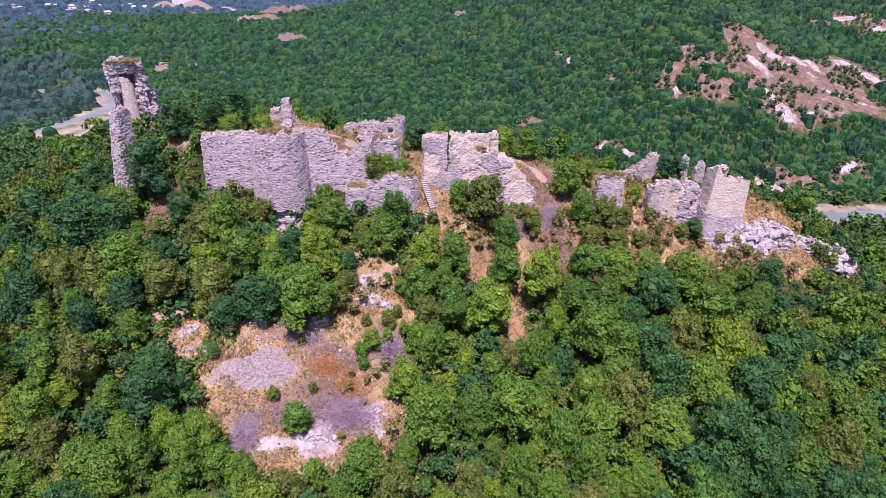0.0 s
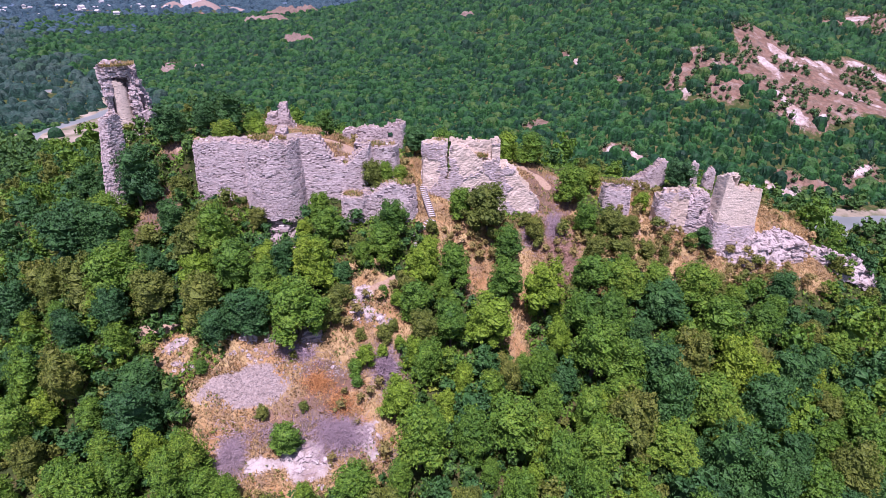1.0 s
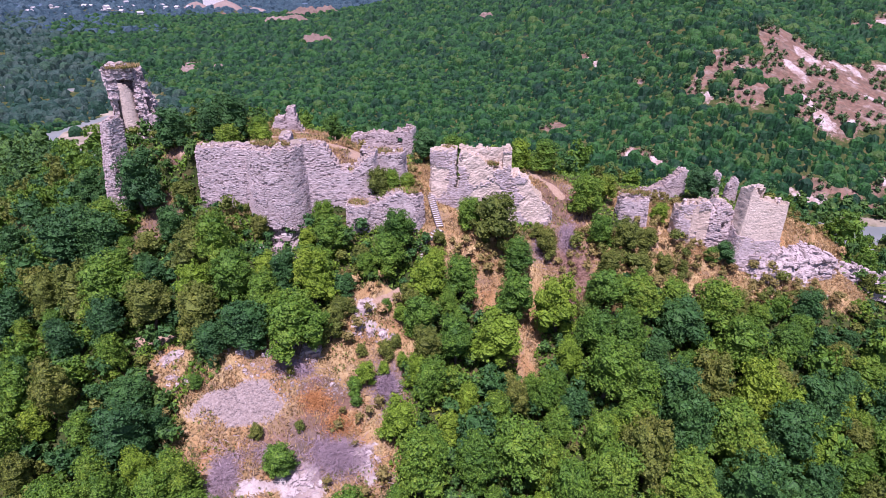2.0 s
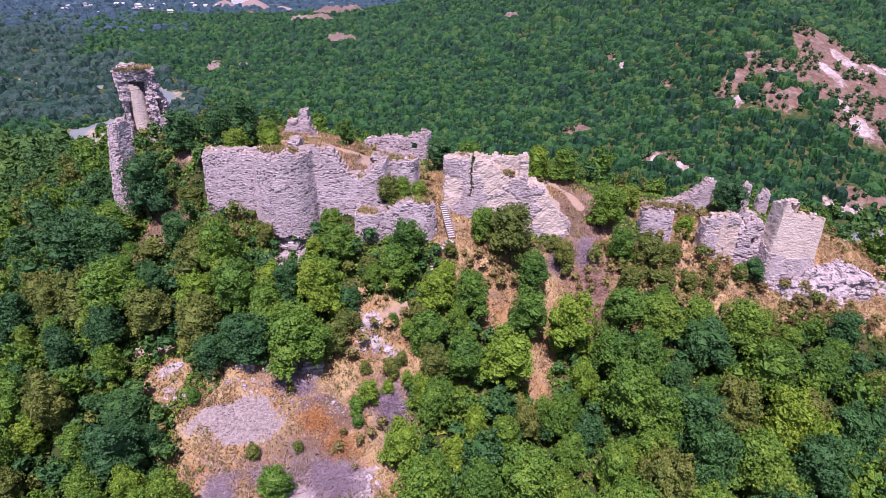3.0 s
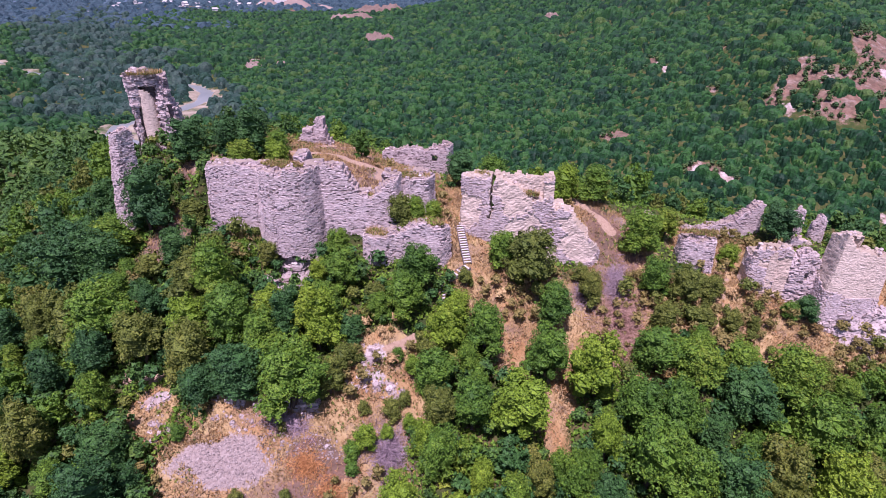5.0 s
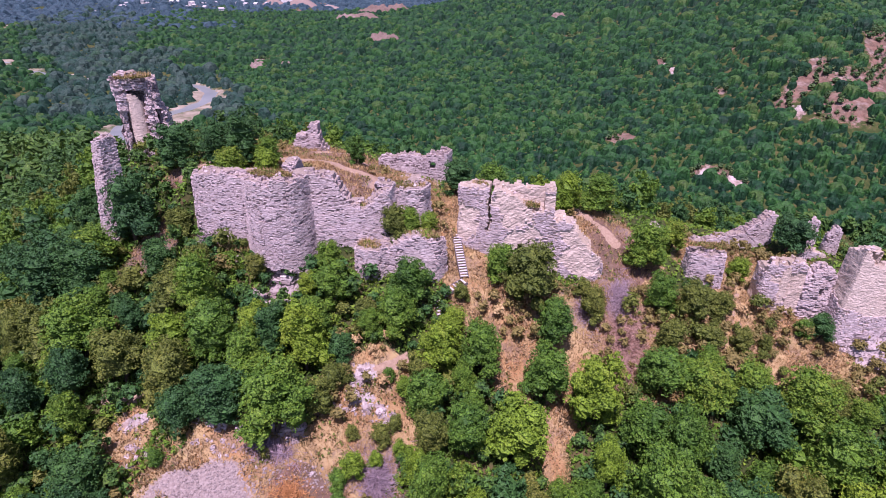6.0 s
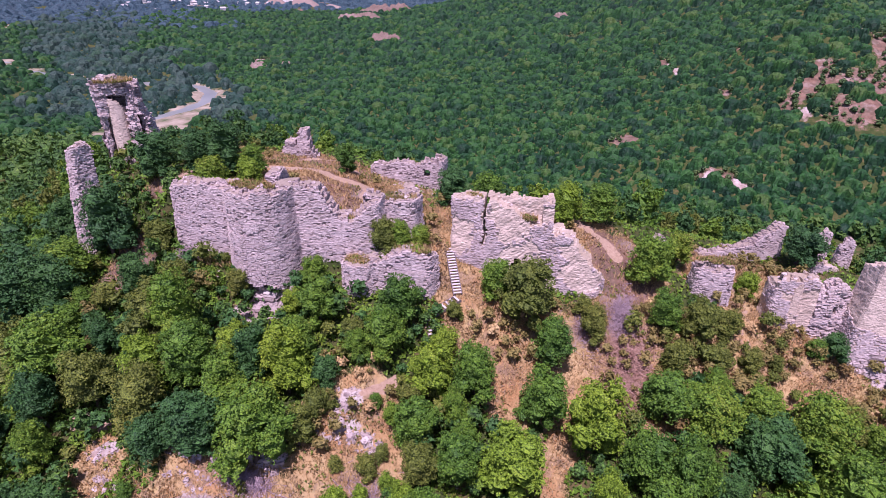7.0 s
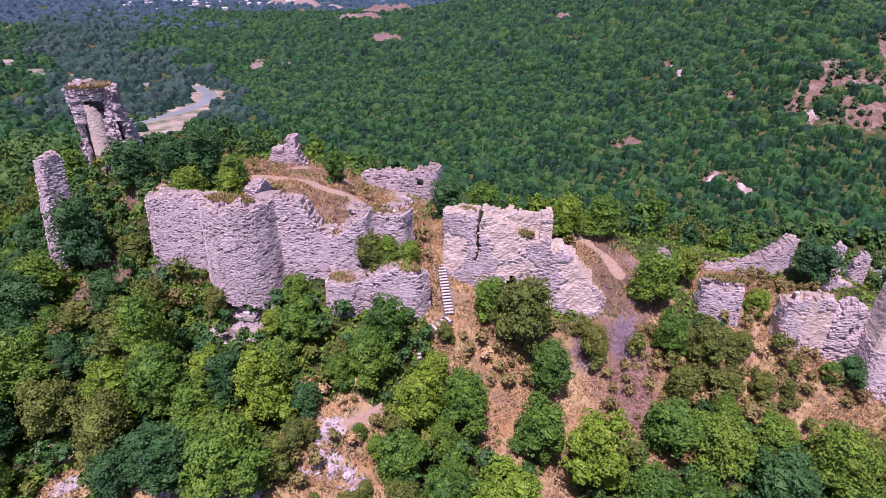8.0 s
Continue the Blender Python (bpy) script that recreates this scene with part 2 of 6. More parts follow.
M_ROCK = stone_material("pale_rock", [(0.22, 0.17, 0.165), (0.39, 0.33, 0.32), (0.57, 0.505, 0.485)], 1.6, (0.20, 0.13, 0.09), 0.6, 0.95)

M_BARK, bt, bp = material("bark")
bt.links.new(ramp(bt, noise_node(bt, 6.0, 5.0, 0.6, position(bt)), [(0.3, (0.045, 0.032, 0.024)), (0.7, (0.12, 0.09, 0.07))]), bp.inputs["Base Color"])
bp.inputs["Roughness"].default_value = 0.95
M_WOOD, bt, bp = material("grey_timber")
bt.links.new(ramp(bt, noise_node(bt, 9.0, 5.0, 0.6, position(bt)), [(0.3, (0.38, 0.34, 0.34)), (0.7, (0.58, 0.54, 0.53))]), bp.inputs["Base Color"])
bp.inputs["Roughness"].default_value = 0.85
M_WOOD_DARK, bt, bp = material("dark_timber")
bt.links.new(ramp(bt, noise_node(bt, 9.0, 5.0, 0.6, position(bt)), [(0.3, (0.10, 0.08, 0.08)), (0.7, (0.20, 0.17, 0.16))]), bp.inputs["Base Color"])
bp.inputs["Roughness"].default_value = 0.9


def ground_material():
    m, t, p = material("ground")
    pos = position(t)
    big, mid = noise_node(t, 0.10, 5.0, 0.6, pos), noise_node(t, 0.55, 5.0, 0.65, pos)
    fine = noise_node(t, 4.0, 6.0, 0.7, pos)
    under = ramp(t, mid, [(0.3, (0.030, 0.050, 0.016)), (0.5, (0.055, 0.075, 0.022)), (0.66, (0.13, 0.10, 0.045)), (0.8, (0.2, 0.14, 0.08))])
    grass = ramp(t, arith(t, "ADD", arith(t, "MULTIPLY", mid, 0.7), arith(t, "MULTIPLY", fine, 0.3)), [(0.30, (0.24, 0.155, 0.075)), (0.42, (0.37, 0.250, 0.120)), (0.54, (0.47, 0.345, 0.175)), (0.66, (0.38, 0.31, 0.13)), (0.76, (0.15, 0.17, 0.04))])
    rust = ramp(t, noise_node(t, 0.22, 4.0, 0.6, pos), [(0.47, (0, 0, 0)), (0.64, (1, 1, 1))])
    grass = mix(t, arith(t, "MULTIPLY", rust, 0.65), grass, (0.38, 0.190, 0.080))
    stubble = ramp(t, noise_node(t, 0.42, 5.0, 0.7, pos), [(0.50, (0, 0, 0)), (0.60, (0.7, 0.7, 0.7))])
    grass = mix(t, stubble, grass, ramp(t, fine, [(0.3, (0.15, 0.10, 0.075)), (0.7, (0.32, 0.235, 0.16))]))
    earth = ramp(t, mid, [(0.3, (0.135, 0.078, 0.058)), (0.55, (0.22, 0.134, 0.096)), (0.75, (0.315, 0.21, 0.152))])
    earth = mix(t, ramp(t, noise_node(t, 0.16, 5.0, 0.7, pos), [(0.50, (0, 0, 0)), (0.66, (0.5, 0.5, 0.5))]), earth, ramp(t, fine, [(0.3, (0.16, 0.12, 0.095)), (0.7, (0.36, 0.29, 0.25))]))
    litter = ramp(t, noise_node(t, 0.33, 6.0, 0.75, pos), [(0.44, (0, 0, 0)), (0.62, (0.75, 0.75, 0.75))])
    earth = mix(t, litter, earth, (0.105, 0.085, 0.060))
    rock = ramp(t, arith(t, "ADD", arith(t, "MULTIPLY", mid, 0.6), arith(t, "MULTIPLY", fine, 0.4)), [(0.34, (0.22, 0.165, 0.145)), (0.46, (0.40, 0.34, 0.32)), (0.62, (0.56, 0.51, 0.48))])
    seam = noise_node(t, 0.21, 6.0, 0.7, pos)
    rock = mix(t, ramp(t, seam, [(0.40, (0.85, 0.85, 0.85)), (0.56, (0, 0, 0))]), rock, ramp(t, mid, [(0.3, (0.21, 0.135, 0.105)), (0.7, (0.36, 0.26, 0.21))]))
    earth = mix(t, ramp(t, seam, [(0.53, (0, 0, 0)), (0.68, (0.7, 0.7, 0.7))]), earth, ramp(t, mid, [(0.3, (0.30, 0.235, 0.205)), (0.7, (0.40, 0.335, 0.30))]))
    gravel = ramp(t, fine, [(0.3, (0.20, 0.15, 0.135)), (0.5, (0.33, 0.268, 0.240)), (0.7, (0.45, 0.385, 0.355))])
    sand = ramp(t, big, [(0.34, (0.08, 0.12, 0.05)), (0.47, (0.25, 0.215, 0.155)), (0.65, (0.36, 0.31, 0.245))])
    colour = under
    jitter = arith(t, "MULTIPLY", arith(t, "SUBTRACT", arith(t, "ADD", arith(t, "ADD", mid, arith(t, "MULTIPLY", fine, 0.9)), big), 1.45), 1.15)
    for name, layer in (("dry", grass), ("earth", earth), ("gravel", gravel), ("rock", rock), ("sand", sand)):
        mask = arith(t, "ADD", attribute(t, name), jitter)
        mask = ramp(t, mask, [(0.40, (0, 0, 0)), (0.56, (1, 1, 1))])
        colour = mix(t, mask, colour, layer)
    path_mask = ramp(t, arith(t, "ADD", attribute(t, "path"), arith(t, "MULTIPLY", jitter, 0.4)), [(0.42, (0, 0, 0)), (0.55, (1, 1, 1))])
    colour = mix(t, path_mask, colour, ramp(t, fine, [(0.3, (0.32, 0.215, 0.145)), (0.7, (0.47, 0.345, 0.25))]))
    colour = mix(t, 0.35, colour, ramp(t, big, [(0.3, (0.5, 0.5, 0.5)), (0.7, (1, 1, 1))]), "MULTIPLY")
    t.links.new(colour, p.inputs["Base Color"])
    p.inputs["Roughness"].default_value = 0.97
    p.inputs["Specular IOR Level"].default_value = 0.1
    bump(t, p, arith(t, "ADD", fine, mid), 0.8, 0.25)
    return m


M_GROUND = ground_material()
M_WATER, bt, bp = material("river_water")
bt.links.new(ramp(bt, noise_node(bt, 0.05, 3.0, 0.5, position(bt)), [(0.3, (0.15, 0.17, 0.165)), (0.7, (0.22, 0.235, 0.225))]), bp.inputs["Base Color"])
bp.inputs["Roughness"].default_value = 0.38
bump(bt, bp, noise_node(bt, 1.2, 3.0, 0.6, position(bt)), 0.15, 0.1)


# ---- building helpers ----
def mesh_from(name, verts, faces, mat, smooth_faces=False):
    me = bpy.data.meshes.new(name)
    me.from_pydata([tuple(v) for v in verts], [], [tuple(f) for f in faces])
    me.materials.append(mat)
    if smooth_faces:
        me.polygons.foreach_set("use_smooth", [True] * len(me.polygons))
    me.update()
    return me


def part(name, me, parent, label="", m=None):
    ob = new(name, me)
    ob.parent = parent
    if m is not None:
        ob.matrix_basis = m
    return tagged(ob, label) if label else ob


def thing(name, label, category, group="", kind="", at=(0, 0, 0)):
    ob = new(name)
    ob.location = at
    return tagged(ob, label, category, group, kind)


def faces_mesh(name, corners, mat, per=3):
    """A mesh of loose faces from an array (n, per, 3)."""
    n = len(corners)
    me = bpy.data.meshes.new(name)
    me.vertices.add(n * per)
    me.vertices.foreach_set("co", np.ascontiguousarray(corners, dtype=np.float32).ravel())
    me.loops.add(n * per)
    me.loops.foreach_set("vertex_index", np.arange(n * per, dtype=np.int32))
    me.polygons.add(n)
    me.polygons.foreach_set("loop_start", np.arange(0, n * per, per, dtype=np.int32))
    me.polygons.foreach_set("loop_total", np.full(n, per, dtype=np.int32))
    me.materials.append(mat)
    me.update(calc_edges=True)
    me.validate()
    return me


def leaf_blades(rng, centres, normals, size, tilt=0.7):
    """Small pointed leaves at centres, roughly facing along normals: triangles (n, 3, 3)."""
    n = len(centres)
    nr = normals + rng.normal(0, tilt, (n, 3))
    nr /= np.linalg.norm(nr, axis=1, keepdims=True)
    a = np.cross(nr, rng.normal(0, 1, (n, 3)))
    a /= np.linalg.norm(a, axis=1, keepdims=True)
    b = np.cross(nr, a)
    s = size * rng.uniform(0.6, 1.4, (n, 1))
    return np.stack([centres - a * s * 0.55, centres + a * s * 0.35 - b * s * 0.48, centres + a * s * 0.35 + b * s * 0.48], axis=1)


def sphere_points(rng, n):
    v = rng.normal(0, 1, (n, 3))
    return v / np.linalg.norm(v, axis=1, keepdims=True)


def crown_cloud(rng, lobes, count, size, low=-0.45):
    """Leaves on the skins of several lobes (x, y, z, r); the insides of other lobes stay empty."""
    L = np.array(lobes)
    w = L[:, 3] ** 2
    pick = rng.choice(len(L), int(count * 1.9), p=w / w.sum())
    d = sphere_points(rng, len(pick))
    d[:, 2] = np.where(d[:, 2] < low, -d[:, 2], d[:, 2])
    r = L[pick, 3] * rng.uniform(0.80, 1.10, len(pick))
    c = L[pick, :3] + d * r[:, None] * np.array([1, 1, 0.88])
    inside = np.zeros(len(c), bool)
    for k in range(len(L)):
        inside |= (pick != k) & (np.linalg.norm(c - L[k, :3], axis=1) < L[k, 3] * 0.78)
    c, d = c[~inside][:count], d[~inside][:count]
    return leaf_blades(rng, c, d + np.array([0, 0, 0.35]), size)


def lobes_for(rng, r, h, n):
    """Lobes of a crown of radius r whose top is at height h."""
    out = [(0, 0, h - r * 0.85, r * 0.66)]
    for k in range(n):
        a = 2 * math.pi * (k + rng.uniform(-0.3, 0.3)) / n
        q = r * rng.uniform(0.42, 0.66)
        out.append((math.cos(a) * q, math.sin(a) * q, h - r * rng.uniform(0.75, 1.7), r * rng.uniform(0.34, 0.5)))
    for k in range(3):
        a = rng.uniform(0, 6.28)
        q = r * rng.uniform(0.35, 0.62)
        out.append((math.cos(a) * q, math.sin(a) * q, h - r * rng.uniform(1.7, 1.95), r * rng.uniform(0.30, 0.42)))
    for k in range(3):
        a = rng.uniform(0, 6.28)
        q = r * rng.uniform(0.1, 0.4)
        out.append((math.cos(a) * q, math.sin(a) * q, h - r * rng.uniform(0.3, 0.55), r * rng.uniform(0.28, 0.42)))
    return out


def limbs_of_crown(rng, h, n, wild=0.25, squat=1.0):
    """Limb masses of an uneven crown of radius about 1 whose top is at height h: the crown is lopsided and has bays."""
    lean = rng.uniform(-0.16, 0.16, 2)
    out = [(lean[0], lean[1], h - 0.74 * squat, 0.66), (0.5 * lean[0], 0.5 * lean[1], h - 1.25 * squat, 0.70)]
    bay = rng.uniform(0, 6.28)
    for k in range(n):
        a = 2 * math.pi * (k + rng.uniform(-0.35, 0.35)) / n
        reach = 1.0 - wild * (0.5 + 0.5 * math.cos(a - bay)) + rng.uniform(-0.14, 0.14)
        q = reach * rng.uniform(0.46, 0.62)
        out.append((math.cos(a) * q + lean[0], math.sin(a) * q + lean[1], h - squat * rng.uniform(0.75, 1.55), reach * rng.uniform(0.32, 0.46)))
    for k in range(4):
        a, q = rng.uniform(0, 6.28), rng.uniform(0.12, 0.48)
        out.append((math.cos(a) * q + lean[0], math.sin(a) * q + lean[1], h - squat * rng.uniform(0.26, 0.55), rng.uniform(0.24, 0.38)))
    for k in range(4):
        a, q = rng.uniform(0, 6.28), rng.uniform(0.35, 0.68)
        out.append((math.cos(a) * q, math.sin(a) * q, max(0.34, h - squat * rng.uniform(1.6, 1.95)), rng.uniform(0.26, 0.38)))
    return out


def clumps_on(rng, limbs, n, size):
    """Bunches of foliage on the outer sides of the limb masses, upwards and outwards."""
    L = np.array(limbs)
    w = L[:, 3] ** 2
    pick = rng.choice(len(L), n * 4, p=w / w.sum())
    d = sphere_points(rng, len(pick))
    out_way = L[pick, :3] * np.array([1, 1, 0])
    keep = (d[:, 2] > -0.35) & ((d * out_way).sum(axis=1) > -0.22)
    pick, d = pick[keep], d[keep]
    c = L[pick, :3] + d * (L[pick, 3] * rng.uniform(0.78, 1.12, len(pick)))[:, None]
    r = size * rng.uniform(0.6, 1.35, len(pick))
    free = np.ones(len(c), bool)
    for k in range(len(L)):
        free &= (pick == k) | (np.linalg.norm(c - L[k, :3], axis=1) > L[k, 3] * 0.86)
    c, r = c[free], r[free]
    rows = []
    for p, q in zip(c, r):
        if all((p[0] - a[0]) ** 2 + (p[1] - a[1]) ** 2 + (p[2] - a[2]) ** 2 > (0.62 * (q + a[3])) ** 2 for a in rows):
            rows.append((float(p[0]), float(p[1]), float(p[2]), float(q)))
        if len(rows) >= n:
            break
    return rows


def tube(points, radii, sides=6):
    """A tapering tube along points: verts, faces."""
    verts, faces = [], []
    for k, (p, r) in enumerate(zip(points, radii)):
        p = Vector(p)
        q = Vector(points[min(k + 1, len(points) - 1)]) - Vector(points[max(k - 1, 0)])
        q = q.normalized() if q.length > 1e-6 else Vector((0, 0, 1))
        a = q.orthogonal().normalized()
        b = q.cross(a)
        for j in range(sides):
            w = 2 * math.pi * j / sides
            verts.append(p + (a * math.cos(w) + b * math.sin(w)) * r)
        if k:
            o = len(verts) - 2 * sides
            faces += [(o + j, o + (j + 1) % sides, o + sides + (j + 1) % sides, o + sides + j) for j in range(sides)]
    faces.append(tuple(range(len(verts) - sides, len(verts))))
    return verts, faces


def trunk_mesh(rng, lobes, r):
    verts, faces = [], []

    def add(vf):
        o = len(verts)
        verts.extend(vf[0])
        faces.extend(tuple(i + o for i in f) for f in vf[1])

    top = Vector(lobes[0][:3])
    lean = Vector((rng.uniform(-0.2, 0.2), rng.uniform(-0.2, 0.2), 0)) * r
    mid = top * 0.45 + lean
    add(tube([(0, 0, -0.8), (0, 0, 0.1), mid, top], [r * 0.085, r * 0.075, r * 0.055, r * 0.02], 7))
    for lx, ly, lz, lr in lobes[1:7]:
        start = mid * rng.uniform(0.75, 1.2)
        end = Vector((lx, ly, lz))
        add(tube([start, start.lerp(end, 0.55) + Vector((0, 0, 0.12 * r)), end], [r * 0.035, r * 0.025, r * 0.010], 5))
    return verts, faces


def join_core(lobes, scale, sides=6, rings=4, rng=None):
    """Knobbly inner bodies of a crown, so that it is dense inside, uneven where rng is given: triangles (n, 3, 3)."""
    out = []
    for x, y, z, r in lobes:
        r *= scale
        rows = []
        for i in range(rings + 1):
            th = math.pi * (i + 0.2) / (rings + 0.5)
            row = []
            for j in range(sides):
                q = r * (1 if rng is None else float(rng.uniform(0.78, 1.16)))
                w = 2 * math.pi * j / sides + i * 0.6
                row.append((x + q * math.sin(th) * math.cos(w), y + q * math.sin(th) * math.sin(w), z + 0.88 * q * math.cos(th)))
            rows.append(row)
        for i in range(rings):
            for j in range(sides):
                out.append((rows[i][j], rows[i + 1][j], rows[i + 1][(j + 1) % sides]))
                out.append((rows[i][j], rows[i + 1][(j + 1) % sides], rows[i][(j + 1) % sides]))
    return np.array(out)


# ---- plan masks: paths, bare ground, rocks ----
def chain_distance(points, x, y):
    d = np.full(np.broadcast(x, y).shape, 1e9)
    for (ax, ay), (bx, by) in zip(points[:-1], points[1:]):
        ux, uy = bx - ax, by - ay
        t = np.clip(((x - ax) * ux + (y - ay) * uy) / (ux * ux + uy * uy), 0, 1)
        d = np.minimum(d, np.hypot(x - ax - t * ux, y - ay - t * uy))
    return d


def blob(x, y, cx, cy, rx, ry, turn=0.0):
    c, s = math.cos(radians(turn)), math.sin(radians(turn))
    u, v = (x - cx) * c + (y - cy) * s, -(x - cx) * s + (y - cy) * c
    return np.clip(1.5 - np.hypot(u / rx, v / ry), 0, 1)


PATH_TOP = [(-33, 66.5), (-31, 67.5), (-27.5, 71), (-24, 73.3), (-19, 73.8), (-15, 73.0), (-12, 70.7)]
PATH_KNOLL = [(-24.5, 79), (-22, 82), (-19, 81), (-16.5, 78)]
GULLY_STAIRS = [(-4, 70), (-2.6, 65), (-1.2, 61), (2.5, 58.5), (3.4, 55)]
GULLY_RED = [(6.2, 77.5), (9.4, 74.6), (13.2, 72.0), (13.6, 69.5), (12.2, 66), (12.0, 62), (11.6, 58.8)]
BARE_STREAK = [(9.0, 61), (8.8, 57.5), (8.1, 54), (7.5, 50)]
PATH_YARD = [(23.6, 78), (25.2, 73.5), (25.3, 70), (24.6, 66)]
PATH_ROCKS = [(-5.8, 54.4), (-7.4, 53.0), (-8.8, 51.9)]
# far scars of earth and of white rock on the hill: x, y, radii, turn
SCAR_EARTH = [(146, 268, 18, 28, 25), (138, 298, 9, 17, 8), (156, 292, 10, 12, 25), (174, 278, 9, 9, 30), (160, 258, 14, 20, 30), (150, 240, 16, 10, 10), (132, 240, 8, 14, 10), (110, 244, 12, 9, 15), (100, 262, 8, 7, 0), (118, 262, 9, 9, 0),
              (90, 253, 5, 5, 0), (106, 276, 5, 8, 0), (176, 262, 10, 10, 20), (196, 282, 12, 14, 30), (121, 204, 7, 5, 0), (150, 208, 7, 4, 0), (134, 203, 5, 3, 0), (-4, 298, 2.2, 3.5, 0), (53, 322, 4, 9, -20), (8, 468, 9, 6, 0),
              (-148, 500, 15, 9, 0), (-217, 414, 12, 6, 0), (62, 210, 9, 3.5, 0), (317, 492, 22, 18, 0), (330, 466, 14, 12, 0), (129, 288, 5, 5, 0), (60, 366, 5, 7, 0), (82, 302, 3, 4, 0), (70, 280, 3, 3, 0), (30, 252, 3, 2.5, 0),
              (-250, 727, 24, 12, 0), (-270, 852, 22, 26, 0), (0, 577, 9, 7, 0), (140, 196, 8, 4, 0)]
SCAR_ROCK = [(141, 264, 3.6, 8, 12), (134, 246, 2.4, 4.5, 0), (135, 236, 4.4, 8, -8), (151, 281, 3.4, 8, 18), (160, 288, 4, 6, 25), (172, 282, 3.5, 6, 30), (163, 271, 3, 3.5, 25), (170, 254, 3, 2.5, 10), (148, 236, 2.6, 1.6, 0), (95, 245.5, 1.6, 5, 0),
             (191, 287, 4, 5, 25), (199, 278, 5, 5, 0), (-244, 730, 12, 7, 0), (-260, 722, 7, 5, 0), (-266, 842, 10, 14, 0), (52, 312, 0.8, 9, -25), (58.8, 210.3, 2.2, 2.6, 0),
             (67.4, 208.2, 2.6, 2.6, 0), (118, 196, 7, 3, -20), (151, 209, 3, 2, 0), (-146, 498, 6, 5, 0), (-219, 414, 4, 4, 0), (314, 494, 9, 5, 0), (327, 468, 5, 5, 0)]
QUARRY = [(-447, 1049, 26, 20, 0), (-490, 1010, 20, 14, 0), (-302, 800, 26, 16, 0), (-357, 1130, 40, 26, 0), (-640, 762, 30, 10, 0), (-565, 800, 30, 12, 0), (-725, 692, 20, 8, 0), (-600, 905, 40, 14, 0), (-430, 905, 26, 10, 0), (-395, 930, 20, 9, 0)]


def masks(x, y):
    """Shares of dry grass, earth, gravel, rock, sand and path at plan points."""
    x, y = np.broadcast_arrays(np.asarray(x, float), np.asarray(y, float))
    wide = 1.6 + 9 * smooth(110, 200, np.hypot(x, y))
    x, y = x + wide * 2 * (fbm(x / (1.9 * wide), y / (1.9 * wide), 3, 71) - 0.5), y + wide * 2 * (fbm(x / (1.9 * wide), y / (1.9 * wide), 3, 83) - 0.5)
    dry = blob(x, y, -13.5, 40, 9.5, 7.2, 8) + blob(x, y, -8.5, 50, 3.4, 4.2) + blob(x, y, 28, 66.3, 12, 3.6, 8) + blob(x, y, 43, 68.8, 9, 3.2, 5) + blob(x, y, 46, 76, 5, 4)
    dry = dry + blob(x, y, -20, 75, 11, 8) + blob(x, y, -5.5, 69, 2.0, 5) + blob(x, y, 27, 77, 7, 5.5) + blob(x, y, 24.4, 74.5, 4, 3.5) + blob(x, y, 6.5, 72, 4, 3)
    dry = dry + blob(x, y, 2.5, 62.5, 6.5, 4.2) + blob(x, y, 15.5, 59.5, 2.6, 3.6) + np.clip(1.3 - chain_distance(GULLY_STAIRS, x, y) / 2.2, 0, 1) + np.clip(1.3 - chain_distance(GULLY_RED, x, y) / 3.4, 0, 1)
    earth = np.clip(1.25 - chain_distance(GULLY_RED[1:5], x, y) / 2.5, 0, 1) + blob(x, y, -10.5, 38.5, 2.6, 2.0) + blob(x, y, -34.6, 58.8, 2.3, 3.4, -6) + blob(x, y, 12.0, 72.0, 1.9, 3.0)
    earth = earth + blob(x, y, -33.4, 66.4, 3.4, 1.6, 10) + blob(x, y, -15, 69.5, 6, 4.5) + blob(x, y, -22, 79, 8, 4) + blob(x, y, -11, 43, 1.8, 1.4) + 0.42 * blob(x, y, -13.5, 39, 8.5, 5.5)
    gravel = blob(x, y, -18.4, 40.6, 3.7, 1.6, 12)
    rock = blob(x, y, -11.8, 35.5, 1.9, 1.5) + blob(x, y, -7.0, 38.3, 1.3, 0.8) + blob(x, y, -26.4, 44.0, 0.9, 0.6) + blob(x, y, -9.6, 51.2, 0.9, 1.1, -30)
    rock = rock + blob(x, y, -15.4, 35.0, 1.6, 0.6) + blob(x, y, -8.2, 49.0, 1.9, 0.5, 8) + blob(x, y, -20.3, 57.0, 2.2, 1.1)
    dry = dry + blob(x, y, -26.5, 43.2, 2.2, 1.8) + blob(x, y, -7.2, 50.6, 2.8, 3.8)
    for e in SCAR_EARTH:
        earth = earth + blob(x, y, *e)
    for e in QUARRY:
        earth = earth + blob(x, y, *e)
    for e in SCAR_ROCK:
        rock = rock + blob(x, y, *e)
    bars = np.minimum(chain_distance([(-184, 248), (-192, 266), (-190, 284)], x, y), 1.7 * chain_distance([(-216, 316), (-225, 331)], x, y))
    sand = np.clip(1.25 - river_distance(x, y) / np.where(x < -240, 7.0, np.where(x > 112, 5.0, 9.0)), 0, 1) * (y > 130) + np.clip(1.4 - bars / 12, 0, 1)
    path = np.clip(1.2 - chain_distance(PATH_TOP, x, y) / 1.1, 0, 1) + np.clip(1.1 - chain_distance(PATH_KNOLL, x, y) / 0.9, 0, 1)
    path = path + np.clip(1.2 - chain_distance(GULLY_RED[:3], x, y) / 0.75, 0, 1)
    path = path + np.clip(1.1 - chain_distance(PATH_YARD, x, y) / 0.5, 0, 1) + np.clip(1.15 - chain_distance(PATH_ROCKS, x, y) / 0.6, 0, 1) + blob(x, y, -29.2, 45.8, 1.9, 0.8)
